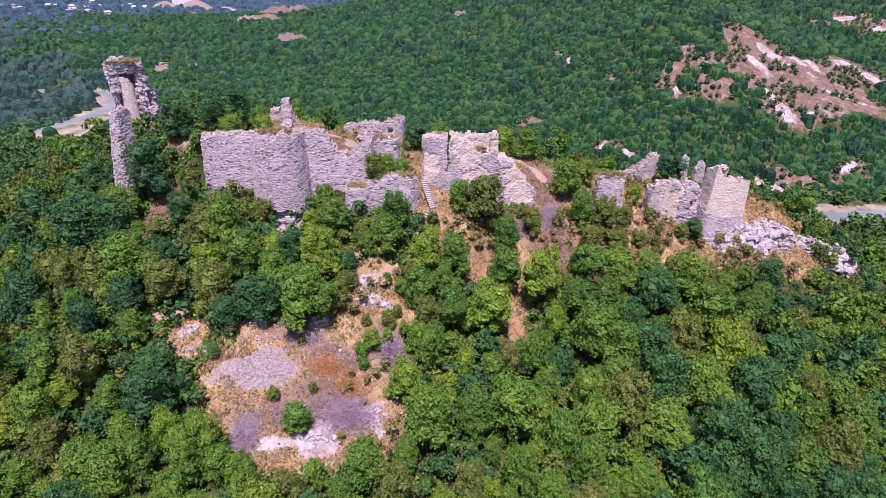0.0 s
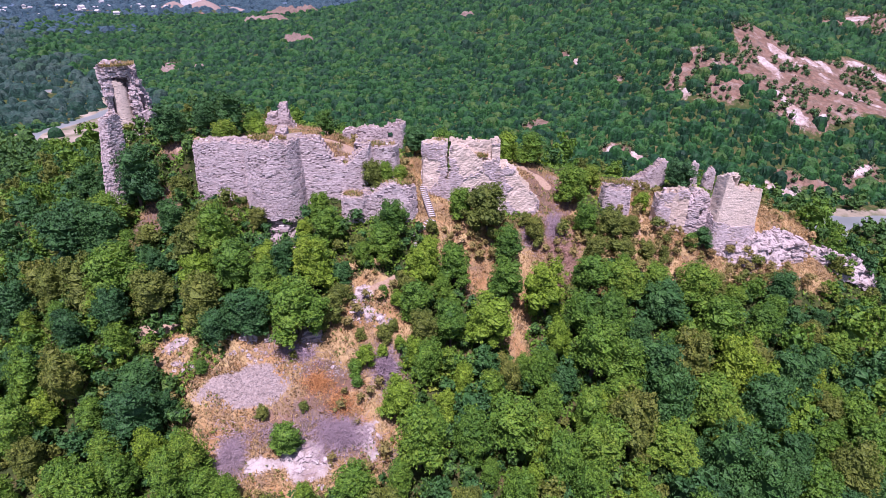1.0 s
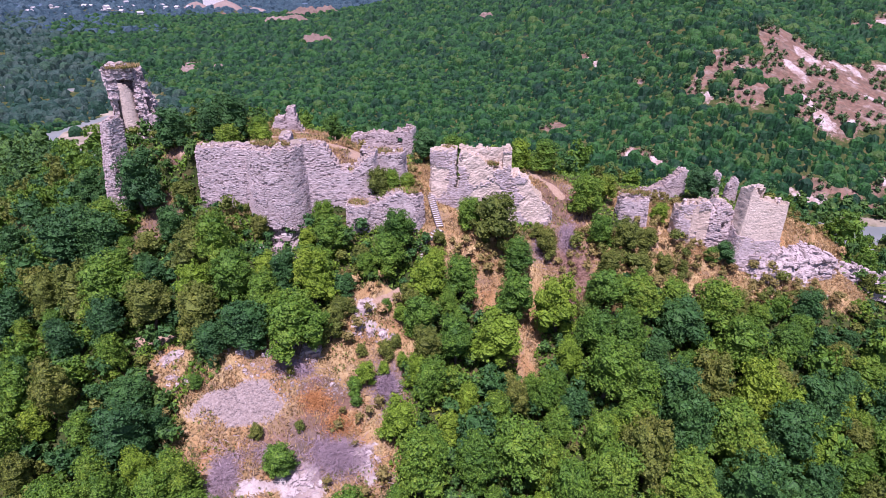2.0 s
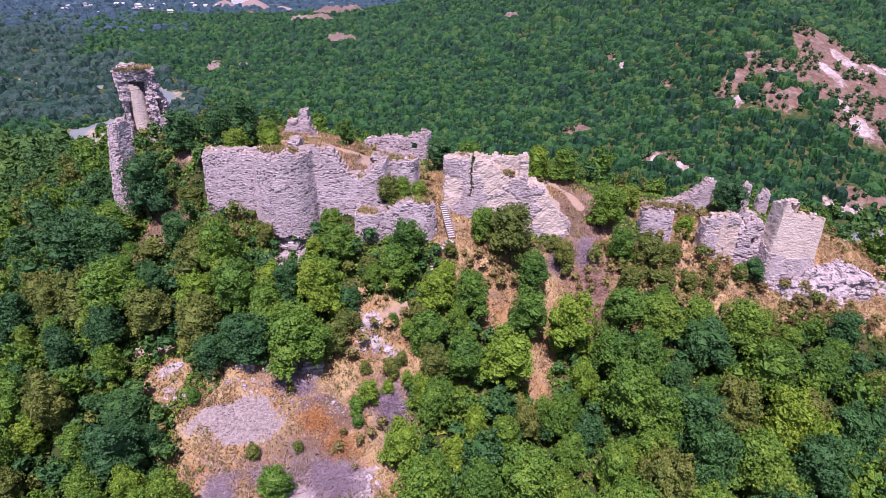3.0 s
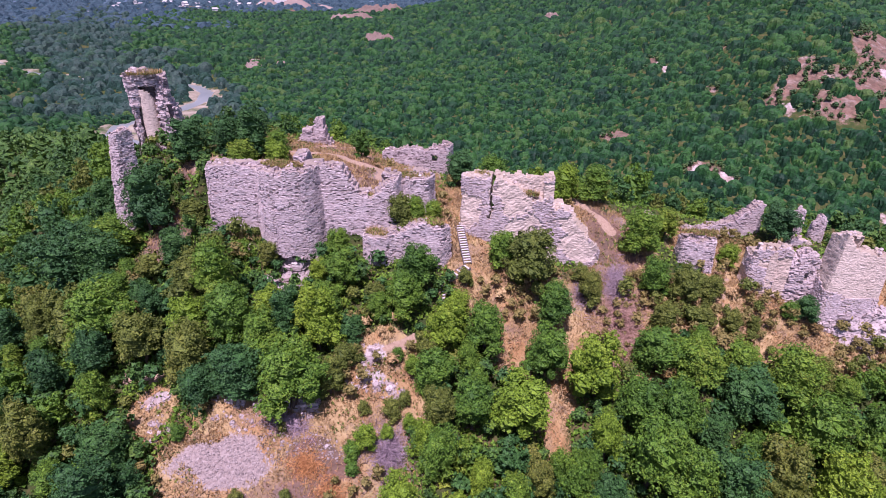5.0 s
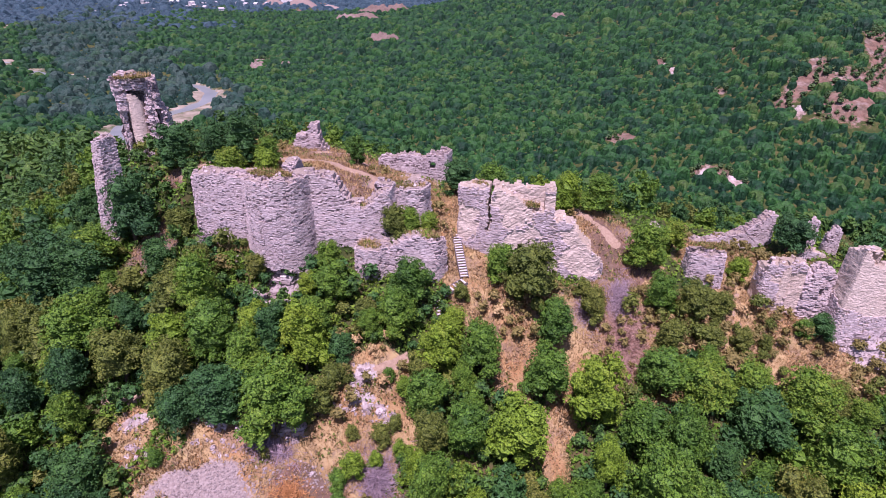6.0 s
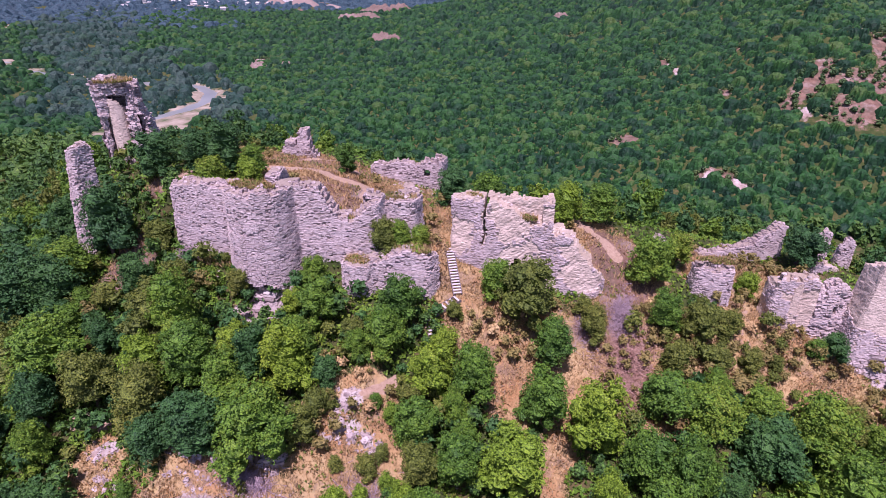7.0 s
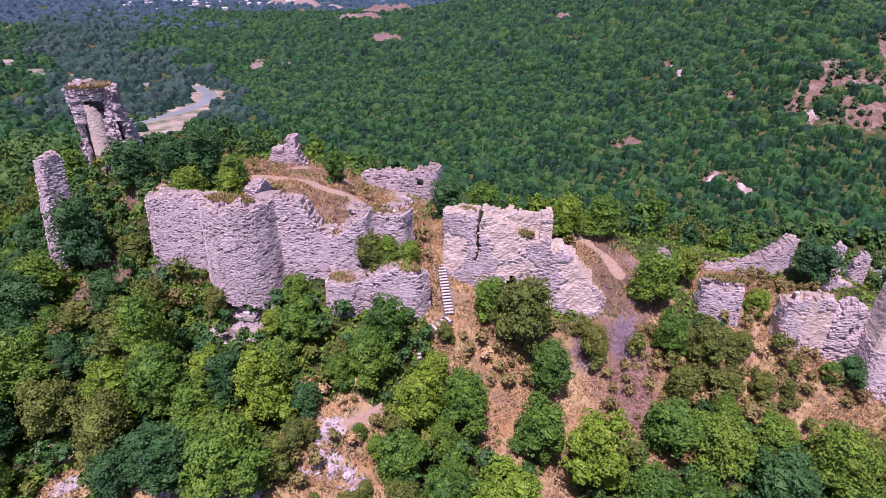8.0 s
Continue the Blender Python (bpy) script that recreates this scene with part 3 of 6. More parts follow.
    dry = dry + np.clip(1.35 - chain_distance(BARE_STREAK, x, y) / 1.9, 0, 1)
    return {k: np.clip(v, 0, 1) for k, v in (("dry", dry), ("earth", earth), ("gravel", gravel), ("rock", rock), ("sand", sand), ("path", path))}


def openness(x, y):
    k = masks(x, y)
    return np.maximum.reduce([k["dry"], k["earth"], k["gravel"], k["rock"], k["sand"] * 0.9, k["path"]])


# ---- ground ----
def axis(fine, a, b, spans):
    v = list(np.arange(a, b + 0.01, fine))
    for end, step in spans[0]:
        while v[0] > end:
            v.insert(0, v[0] - step)
    for end, step in spans[1]:
        while v[-1] < end:
            v.append(v[-1] + step)
    return np.array(v)


AX = axis(0.55, -48, 58, ([(-110, 2.0), (-150, 4), (-262, 2.2), (-320, 5), (-900, 20), (-3200, 120)], [(120, 2.0), (215, 1.8), (345, 4), (900, 20), (3200, 120)]))
AY = axis(0.55, 28, 90, ([(0, 2.0), (-300, 20), (-1200, 100)], [(130, 2.0), (310, 2.4), (520, 5), (700, 10), (1700, 30), (4200, 150)]))
XX, YY = np.meshgrid(AX, AY)
ZZ = ground(XX, YY)
# far mountains that close the valley
ZZ = ZZ + smooth(1500, 3200, np.hypot(XX, YY)) * (260 + 420 * fbm(XX / 700, YY / 700, 4, 21))
nx, ny = len(AX), len(AY)
gv = np.stack([XX, YY, ZZ], axis=-1).reshape(-1, 3)
gi = (np.arange(ny - 1)[:, None] * nx + np.arange(nx - 1)[None, :]).ravel()
gf = np.stack([gi, gi + 1, gi + nx + 1, gi + nx], axis=1)
mid_r = np.hypot(gv[gf].mean(axis=1)[:, 0], gv[gf].mean(axis=1)[:, 1])


def sheet(name, faces, mat, label):
    used = np.unique(faces)
    back = np.zeros(len(gv), int)
    back[used] = np.arange(len(used))
    me = bpy.data.meshes.new(name)
    me.from_pydata(gv[used], [], back[faces].tolist())
    me.polygons.foreach_set("use_smooth", [True] * len(me.polygons))
    for key, value in masks(gv[used, 0], gv[used, 1]).items():
        me.attributes.new(key, "FLOAT", "POINT").data.foreach_set("value", value.astype(np.float32))
    me.materials.append(mat)
    tagged(new(name, me), label, name, kind="structure")


# forest of the backdrop, its blue colour stands in for haze
M_FAR_HAZED, bt, bp = material("distant_forest_hazed")
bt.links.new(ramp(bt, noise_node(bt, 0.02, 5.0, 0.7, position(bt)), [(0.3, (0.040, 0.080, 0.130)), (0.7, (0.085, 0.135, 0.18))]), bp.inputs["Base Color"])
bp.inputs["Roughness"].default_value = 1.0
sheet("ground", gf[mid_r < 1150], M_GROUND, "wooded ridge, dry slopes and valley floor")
sheet("backdrop", gf[mid_r >= 1150], M_FAR_HAZED, "distant wooded hills with blue haze in their colour")


def river():
    pts, verts = [], []
    for i in range(len(RIVER) - 1):
        p0, p1, p2, p3 = (np.array(RIVER[min(max(i + j, 0), len(RIVER) - 1)], float) for j in (-1, 0, 1, 2))
        for k in range(10):
            u = k / 10
            pts.append(tuple(0.5 * (2 * p1 + (p2 - p0) * u + (2 * p0 - 5 * p1 + 4 * p2 - p3) * u * u + (3 * p1 - p0 - 3 * p2 + p3) * u ** 3)))
    for k, (x, y) in enumerate(pts):
        qx, qy = pts[min(k + 1, len(pts) - 1)][0] - pts[max(k - 1, 0)][0], pts[min(k + 1, len(pts) - 1)][1] - pts[max(k - 1, 0)][1]
        d = math.hypot(qx, qy)
        w = 20.0 if x > -100 else 13.0
        verts += [(x - qy / d * w, y + qx / d * w, RIVER_Z), (x + qy / d * w, y - qx / d * w, RIVER_Z)]
    faces = [(2 * k, 2 * k + 1, 2 * k + 3, 2 * k + 2) for k in range(len(pts) - 1)]
    tagged(new("river_water", mesh_from("river_water", verts, faces, M_WATER)), "shallow grey-green river between gravel banks", "river", kind="structure")


river()


# ---- ruined masonry ----
def stone_variant(seed):
    """A rough dressed stone, unit size, face towards -y."""
    rng = np.random.default_rng(seed)
    v = []
    for y, s in ((0.5, 1.0), (-0.5, 0.95)):
        for x, z in ((-0.5, -0.5), (0.5, -0.5), (0.5, 0.5), (-0.5, 0.5)):
            v.append((x * s + rng.uniform(-0.07, 0.07), y + rng.uniform(-0.12, 0.12) * (y < 0), z * s + rng.uniform(-0.10, 0.10)))
    return np.array(v)


STONE_FACES = [(4, 5, 6, 7), (0, 1, 5, 4), (1, 2, 6, 5), (2, 3, 7, 6), (3, 0, 4, 7)]
STONES = [stone_variant(s) for s in range(10)]


def ledge_variant(seed):
    """A slab of a broken rock bed: sharp, uneven, its front face out of true."""
    rng = np.random.default_rng(300 + seed)
    v = []
    for y in (0.5, -0.5):
        for x, z in ((-0.5, -0.5), (0.5, -0.5), (0.5, 0.5), (-0.5, 0.5)):
            v.append((x * rng.uniform(0.75, 1.1), y + rng.uniform(-0.32, 0.32) * (y < 0), z * rng.uniform(0.55, 1.1)))
    return np.array(v)


LEDGES = [ledge_variant(s) for s in range(10)]
STONE_MESH = [mesh_from("stone", v, STONE_FACES + [(3, 2, 1, 0)], M_STONE) for v in STONES]


def rubble_variant(seed):
    rng = np.random.default_rng(100 + seed)
    v = []
    for i, (z, s) in enumerate(((-0.5, 0.7), (0.0, 1.0), (0.45, 0.6))):
        for j in range(5):
            a = 2 * math.pi * (j + 0.4 * i) / 5
            q = 0.5 * s * rng.uniform(0.75, 1.15)
            v.append((q * math.cos(a), q * math.sin(a), z + rng.uniform(-0.12, 0.12)))
    f = [tuple(range(4, -1, -1)), tuple(range(10, 15))]
    for i in range(2):
        f += [(5 * i + j, 5 * i + (j + 1) % 5, 5 * i + 5 + (j + 1) % 5, 5 * i + 5 + j) for j in range(5)]
    return v, f


RUBBLE = [mesh_from("stone", *rubble_variant(s), M_STONE) for s in range(6)]


def masonry(parent, line, thick, tops, base=-1.6, batter=0.04, hole=None, seed=0, cell=0.25, face=M_STONE, core_mat=M_MORTAR,
            single=0, rough=0.10, ragged=0.5, course=0.12, loose=10, floor=None, cover=0.95, proud=(0.0, 0.045), bare=0.0, tag="facing", aspect=1.25, jitter=1.0, erode=None, blocks=None, set_back=0.065, beds=0.0, stony=None, lean=(0.0, 0.0)):
    """A ruined wall: a broken core with its thickness, a skin of stones in courses, loose stones on its broken top.
    line: the front face in plan, from its left to its right end; tops: (share along the line, height) of the broken top;
    bare: how much of the face has lost its stones or keeps its plaster."""
    rng = np.random.default_rng(seed + 5)
    P = np.array(line, float)
    seg = np.concatenate([[0], np.cumsum(np.hypot(*(P[1:] - P[:-1]).T))])
    total = float(seg[-1])
    tu, tz = [a for a, b in tops], [b for a, b in tops]

    def plan(u):
        u = np.asarray(u, float)
        x, y = np.interp(u, seg, P[:, 0]), np.interp(u, seg, P[:, 1])
        lo, hi = np.maximum(u - 0.45, 0), np.minimum(u + 0.45, total)
        dx, dy = np.interp(hi, seg, P[:, 0]) - np.interp(lo, seg, P[:, 0]), np.interp(hi, seg, P[:, 1]) - np.interp(lo, seg, P[:, 1])
        d = np.maximum(np.hypot(dx, dy), 1e-6)
        return x, y, dy / d, -dx / d

    zmax = max(tz) + 0.8
    nu = max(2, int(round(total / cell)))
    us = np.linspace(0, total, nu + 1)
    gx, gy, _, _ = plan(us)
    foot = ground(gx, gy) + base if floor is None else np.full(nu + 1, float(floor))
    zmin = float(foot.min())
    nz = max(2, int(math.ceil((zmax - zmin) / cell)))
    nk = max(1, int(round(thick / 0.36)))

    def top_at(u, depth):
        top = np.interp(u / total, tu, tz) + ragged * 1.6 * (fbm(u * 1.3 + seed * 7.3, depth * 1.1 + seed * 3.1, 3, seed) - 0.5)
        return top - erode(u / total, depth) if erode else top

    def keep(u, z, depth=0.1):
        ok = (z < top_at(u, depth)) & (z > np.interp(u, us, foot))
        return ok & ~hole(u / total, z) if hole else ok

    def surface(u, z, depth=0.0):
        x, y, a, b = plan(u)
        out = batter * (zmax - 1 - z) + rough * 2 * (fbm(u * 0.9 + seed, z * 0.9, 3, seed + 2) - 0.5) - depth
        if beds:
            layer = np.floor((z + 0.25 * np.sin(u * 0.7 + seed)) / 0.55)
            out = out + beds * 2 * (fbm(u * 0.55 + layer * 3.7, layer * 7.3, 3, seed + 8) - 0.5)
        drop = zmax - 1 - z
        return np.stack([x + a * out + lean[0] * drop, y + b * out + lean[1] * drop, z + 0 * x], axis=-1)

    uc, zc, dc = (us[:-1] + us[1:]) / 2, zmin + (np.arange(nz) + 0.5) * cell, (np.arange(nk) + 0.5) * thick / nk
    U, Z, D = np.meshgrid(uc, zc, dc, indexing="ij")
    full = keep(U, Z, D)
    pad = np.zeros((nu + 2, nz + 2, nk + 2), bool)
    pad[1:-1, 1:-1, 1:-1] = full
    VU, VZ, VD = np.meshgrid(us, zmin + np.arange(nz + 1) * cell, np.arange(nk + 1) * thick / nk, indexing="ij")
    co = surface(VU, VZ + jitter * rng.uniform(-0.10, 0.10, VU.shape), VD + set_back) + jitter * rng.normal(0, 0.035, VU.shape + (3,))
    number = np.arange(VU.size).reshape(VU.shape)
    faces = []
    corners = {(0, -1): [(0, 0, 0), (0, 0, 1), (0, 1, 1), (0, 1, 0)], (0, 1): [(1, 0, 0), (1, 1, 0), (1, 1, 1), (1, 0, 1)],
               (1, -1): [(0, 0, 0), (1, 0, 0), (1, 0, 1), (0, 0, 1)], (1, 1): [(0, 1, 0), (0, 1, 1), (1, 1, 1), (1, 1, 0)],
               (2, -1): [(0, 0, 0), (0, 1, 0), (1, 1, 0), (1, 0, 0)], (2, 1): [(0, 0, 1), (1, 0, 1), (1, 1, 1), (0, 1, 1)]}
    for (ax, sgn), cs in corners.items():
        sl = [slice(1, -1)] * 3
        sl[ax] = slice(2, None) if sgn > 0 else slice(0, -2)
        i, j, k = np.nonzero(full & ~pad[tuple(sl)])
        faces.append(np.stack([number[i + a, j + b, k + c] for a, b, c in cs], axis=1))
    faces = np.concatenate(faces)
    used = np.unique(faces)
    remap = np.zeros(VU.size, int)
    remap[used] = np.arange(len(used))
    part("core", mesh_from("core", co.reshape(-1, 3)[used], remap[faces].tolist(), core_mat), parent)

    # the skin of stones
    rows = []
    z = zmin + 0.1
    while z < zmax:
        h = course * float(rng.uniform(0.7, 1.3))
        n = int(total / (course * aspect * 0.8)) + 2
        w = course * aspect * rng.uniform(0.75, 2.8, n)
        u = np.cumsum(w) - w + float(rng.uniform(-0.3, 0.3))
        rows.append(np.stack([u + w / 2, z + h / 2 + 0.35 * course * (fbm(u * 1.1 + seed, np.full(n, z), 2, seed + 4) - 0.5) + rng.normal(0, 0.10 * course, n), w * 0.99, h * rng.uniform(0.84, 1.10, n)], axis=1))
        z += h
    s = np.concatenate(rows)
    s = s[(s[:, 0] > 0.02) & (s[:, 0] < total - 0.02)]
    s = s[keep(s[:, 0], s[:, 1] + s[:, 3] * 0.4) & keep(s[:, 0], s[:, 1] - s[:, 3] * 0.5)]
    s = s[rng.random(len(s)) < 0.96 * cover - 0.20 * (fbm(s[:, 0] * 0.8 + seed, s[:, 1] * 1.2, 3, seed + 6) > 0.56)]
    if bare:
        low = 0.0 if stony is None else 1.0 * (s[:, 1] < stony)
        s = s[(fbm(s[:, 0] * 0.33 + seed, s[:, 1] * 0.45, 3, seed + 9) + rng.normal(0, 0.03, len(s)) + low) > bare]
    s = s[rng.permutation(len(s))]
    c = surface(s[:, 0], s[:, 1])
    _, _, a, b = plan(s[:, 0])
    turn = np.arctan2(a, -b) + rng.normal(0, 0.04, len(s))
    dep = 0.14 + rng.uniform(*proud, len(s)) * rng.uniform(0.3, 1.0, len(s))
    kind = rng.integers(10, size=len(s))
    if face is not M_STONE:
        single = 0
    for k in range(min(single, len(s))):
        m = Matrix.Translation(c[k]) @ Matrix.Rotation(float(turn[k]), 4, "Z") @ Matrix.Diagonal((s[k, 2], dep[k], s[k, 3], 1))
        part("stone", STONE_MESH[kind[k]], parent, m=m)
    if len(s) > single:
        v = np.stack(STONES if blocks is None else blocks)[kind[single:]] * np.stack([s[single:, 2], dep[single:], s[single:, 3]], axis=1)[:, None, :]
        ct, st = np.cos(turn[single:])[:, None], np.sin(turn[single:])[:, None]
        v = np.stack([v[..., 0] * ct - v[..., 1] * st, v[..., 0] * st + v[..., 1] * ct, v[..., 2]], axis=-1) + c[single:, None, :]
        f = (np.arange(len(v))[:, None, None] * 8 + np.array(STONE_FACES)[None]).reshape(-1, 4)
        tagged(part(tag, mesh_from(tag, v.reshape(-1, 3), f.tolist(), face), parent), kind="stuff")
    for k in range(loose):
        i, kk = int(rng.integers(nu)), int(rng.integers(nk))
        col = np.nonzero(full[i, :, kk])[0]
        if not len(col):
            continue
        size = float(rng.uniform(0.25, 0.55))
        p = surface(uc[i], zmin + (col.max() + 1) * cell, dc[kk])
        part("stone", RUBBLE[int(rng.integers(6))], parent, m=Matrix.Translation(Vector(p) + Vector((0, 0, size * 0.15))) @ Matrix.Rotation(float(rng.uniform(0, 6)), 4, "Z") @ Matrix.Diagonal((size, size * 0.8, size * 0.6, 1)))


def shares(line, pairs):
    """Turns (x, height) pairs into (share along the line, height), for lines that run on in x."""
    xs, ds = [line[0][0]], [0.0]
    for a, b in zip(line[:-1], line[1:]):
        xs.append(b[0])
        ds.append(ds[-1] + math.hypot(b[0] - a[0], b[1] - a[1]))
    mx = np.maximum.accumulate(np.array(xs) + np.arange(len(xs)) * 1e-6)
    return [(float(np.interp(x, mx, ds)) / ds[-1], z) for x, z in pairs]


def wall(label, line, thick, tops, category="ruined wall", **more):
    root = thing("ruined_wall", label, category, "ruined walls of the fortress")
    masonry(root, line, thick, shares(line, tops), **more)
    return root


# the great curtain wall with its rounded buttress
CURTAIN = [(-30.2, 65.5), (-29.8, 61.9), (-26.5, 61.5), (-23.7, 61.4), (-23.4, 60.6), (-22.5, 59.6), (-21.2, 59.0), (-19.6, 59.0), (-18.4, 59.7),
           (-17.8, 60.9), (-17.6, 62.3), (-15, 62.7), (-12, 63.0), (-10.2, 63.4), (-9.9, 65.0)]
def undercut(u, z):
    return (u > 0.40) & (u < 0.615) & (z < 13.0 + 0.5 * np.sin(37 * u) * np.sin(61 * u + 1))


wall("tall pinkish-grey rubble curtain wall with a rounded buttress and a notched top", CURTAIN, 1.7,
     [(-30.2, 20.4), (-29, 21.1), (-26.8, 21.7), (-24, 21.5), (-22.5, 21.9), (-19, 22.1), (-17.7, 21.8), (-15.4, 21.7), (-14.6, 19.9), (-13.6, 18.9), (-12.6, 18.5),
      (-11.6, 19.5), (-10.6, 20.6), (-9.9, 20.8)], seed=1, single=300, batter=0.05, hole=undercut, loose=34, ragged=0.6)
wall("dark broken turret stub with weeds on its top", [(-11.0, 67.2), (-10.9, 65.1), (-9.0, 64.7), (-7.2, 65.0), (-6.9, 67.2)], 1.9,
     [(-11, 19.6), (-9, 20.1), (-7, 20.2)], seed=2, loose=10)
wall("low projecting bastion of grey rubble overgrown with shrubs", [(-13.0, 62.6), (-12.7, 60.7), (-11.6, 60.2), (-10.4, 60.5), (-9.8, 61.2), (-7.5, 61.2), (-5.0, 61.7), (-4.5, 63.2)], 1.5,
     [(-13, 15.4), (-12.5, 15.4), (-10.6, 15.5), (-9.6, 15.9), (-8, 16.6), (-7, 17.0), (-5.5, 16.6), (-4.5, 15.9)], seed=3, batter=0.06, base=-2.5, single=120, loose=12)
root = thing("ruined_wall", "short dark cross wall above the curtain wall", "ruined wall", "ruined walls of the fortress")
masonry(root, [(-19.2, 62.6), (-19.5, 64.5), (-20.2, 66.6)], 0.9, [(0, 22.4), (0.4, 22.7), (0.8, 22.0), (1, 20.6)], seed=4, loose=4)

# the middle wall with its crack, its tooth and the breach at its foot
MIDDLE = [(-4.1, 69.4), (-3.8, 66.6), (-0.5, 66.5), (3.0, 66.8), (5.5, 67.1), (8.0, 67.4), (9.9, 67.3), (10.7, 68.2), (10.9, 70.0)]


def middle_hole(u, z):
    gap = (np.abs(u - 0.478 + 0.012 * (z - 13)) < 0.022 * np.clip(15.0 - z, 0, 3)) & (z > 11.0) & (z < 14.5)
    crack = (np.abs(u - 0.300 - 0.005 * np.sin(z * 2.3)) < 0.009) & (z > 15.6)
    return gap | crack


def middle_erode(u, d):
    """The front leaf has fallen away towards the tooth."""
    return 2.3 * np.clip((u - 0.33) / 0.23, 0, 1) * (u < 0.568) * (d < 0.95)


wall("cracked grey masonry wall with a tooth on top and a breach at its foot", MIDDLE, 2.0,
     [(-4.1, 19.6), (-3.8, 20.1), (-1, 20.4), (1.5, 20.3), (2.6, 20.3), (3.4, 20.2), (4.0, 20.1), (4.5, 20.2), (5.1, 20.5), (5.5, 20.4), (5.6, 17.3), (6.6, 17.2), (7.5, 17.0),
      (7.9, 16.2), (8.3, 15.4), (9.2, 14.5), (10.0, 13.6), (10.4, 13.1), (10.8, 11.6)], seed=6, single=250, batter=0.03, hole=middle_hole, erode=middle_erode, cell=0.24, ragged=0.65, loose=26, core_mat=M_PLASTER, bare=0.455, jitter=0.6, set_back=0.03)

# the walls of the lower ward
wall("small block of pale layered masonry", [(19.8, 72.9), (19.9, 70.7), (21.6, 70.5), (23.2, 70.9), (23.5, 72.4)], 1.5, [(19.8, 12.8), (20.0, 13.2), (22, 13.4), (23.2, 13.5), (23.5, 13.0)],
     seed=8, single=80, loose=8)
wall("low back wall that rises to a broken horn", [(17.5, 78.6), (22.5, 80.5), (27, 82.3), (32.4, 84.9)], 1.1, [(17.5, 11.6), (18.4, 11.8), (19.5, 9.5), (23, 10.2), (26.8, 10.2), (28.3, 10.6), (29.8, 11.5), (31, 11.9), (31.5, 12.6), (32.4, 12.4)],
     seed=9, loose=10)


def recess(u, z):
    return (np.abs(u - 0.58) < 0.12) & (z > 9.4) & (z < 10.4)


wall("bare rubble stretch of the lower wall with a square recess", [(31.25, 71.5), (32.6, 71.5), (34.4, 71.9)], 1.4,
     [(31.25, 12.0), (31.9, 11.6), (32.5, 12.3), (33.2, 12.6), (33.8, 12.3), (34.4, 11.0)], seed=26, single=60, loose=24, hole=recess, rough=0.45, course=0.16, proud=(0.02, 0.26), ragged=0.9, batter=0.10)
wall("plastered stretch of the lower wall with a worn edge strip", [(27.1, 73.0), (27.35, 71.0), (29.3, 70.9), (31.2, 71.2)], 1.5,
     [(27.1, 12.0), (27.5, 12.7), (29, 13.0), (30.2, 13.2), (31.2, 12.8)], seed=10, single=80, loose=12, rough=0.12, core_mat=M_PLASTER, bare=0.54, jitter=0.6, set_back=0.03)
pilaster = thing("masonry_pilaster", "worn plaster strip standing out of the lower wall", "pilaster", "ruined walls of the fortress")
masonry(pilaster, [(28.85, 71.0), (28.9, 70.72), (29.55, 70.72), (29.6, 71.0)], 0.3, [(0, 11.8), (0.5, 12.6), (1, 12.2)], seed=27, base=-0.5, batter=0.04, rough=0.04, loose=0, core_mat=M_PLASTER, bare=0.66, jitter=0.3, set_back=0.0, cell=0.2)
wall("leaning remnant of a plastered inner wall", [(34.4, 81.4), (36.2, 82.0), (38.4, 83.0)], 0.9, [(34.4, 8.6), (35.6, 9.4), (37, 9.3), (38.4, 8.4)], seed=11, core_mat=M_PLASTER, bare=0.45, loose=5)


def pillar(label, x, y, w, top, seed):
    root = thing("masonry_pillar", label, "ruined pillar", "ruined walls of the fortress")
    line = [(x - w / 2, y + 0.8), (x - w / 2, y), (x + w / 2, y), (x + w / 2, y + 0.8)]
    masonry(root, line, min(0.9, w * 0.8), [(0, top - 1.2), (0.3, top - 0.3), (0.5, top), (0.75, top - 0.5), (1, top - 1.6)], seed=seed, loose=4, batter=0.06, cell=0.28)


pillar("thin broken stone pillar standing alone", 36.7, 85.0, 1.1, 12.5, 12)
pillar("short broken stone pillar", 39.5, 85.2, 1.3, 11.3, 13)
pillar("slim stump of masonry among shrubs", 17.0, 77.0, 1.5, 13.4, 14)

# the corner tower on its rock
TOWER_R = [(34.5, 72.2), (34.6, 69.5), (37.0, 69.6), (39.6, 70.2), (39.8, 72.2)]
root = thing("corner_tower", "square pale corner tower with a plastered front, its top broken", "ruined tower", "ruined walls of the fortress")
masonry(root, TOWER_R, 1.7, shares(TOWER_R, [(34.5, 14.9), (34.61, 15.8), (35.1, 15.4), (35.8, 14.4), (37.5, 13.9), (38.8, 13.7), (39.4, 13.8), (39.8, 13.0)]), seed=15, single=150, batter=0.05,
        base=-1.0, loose=12, rough=0.05, core_mat=M_PLASTER, bare=0.68, course=0.12, jitter=0.3, set_back=0.02, stony=8.9)


# the high tower fragment
root = thing("tower_fragment", "tall split tower fragment with a smooth round core and grassy top", "ruined tower", "ruined walls of the fortress")
TA, TB = Vector((-46.4, 71.9)), Vector((-40.6, 75.3))
TD = (TB - TA).normalized()


def tp(w, d):
    """A plan point of the tower: w along its front, d behind it."""
    w = 0.8 + 0.66 * w
    return (TA.x + TD.x * w - TD.y * d, TA.y + TD.y * w + TD.x * d)


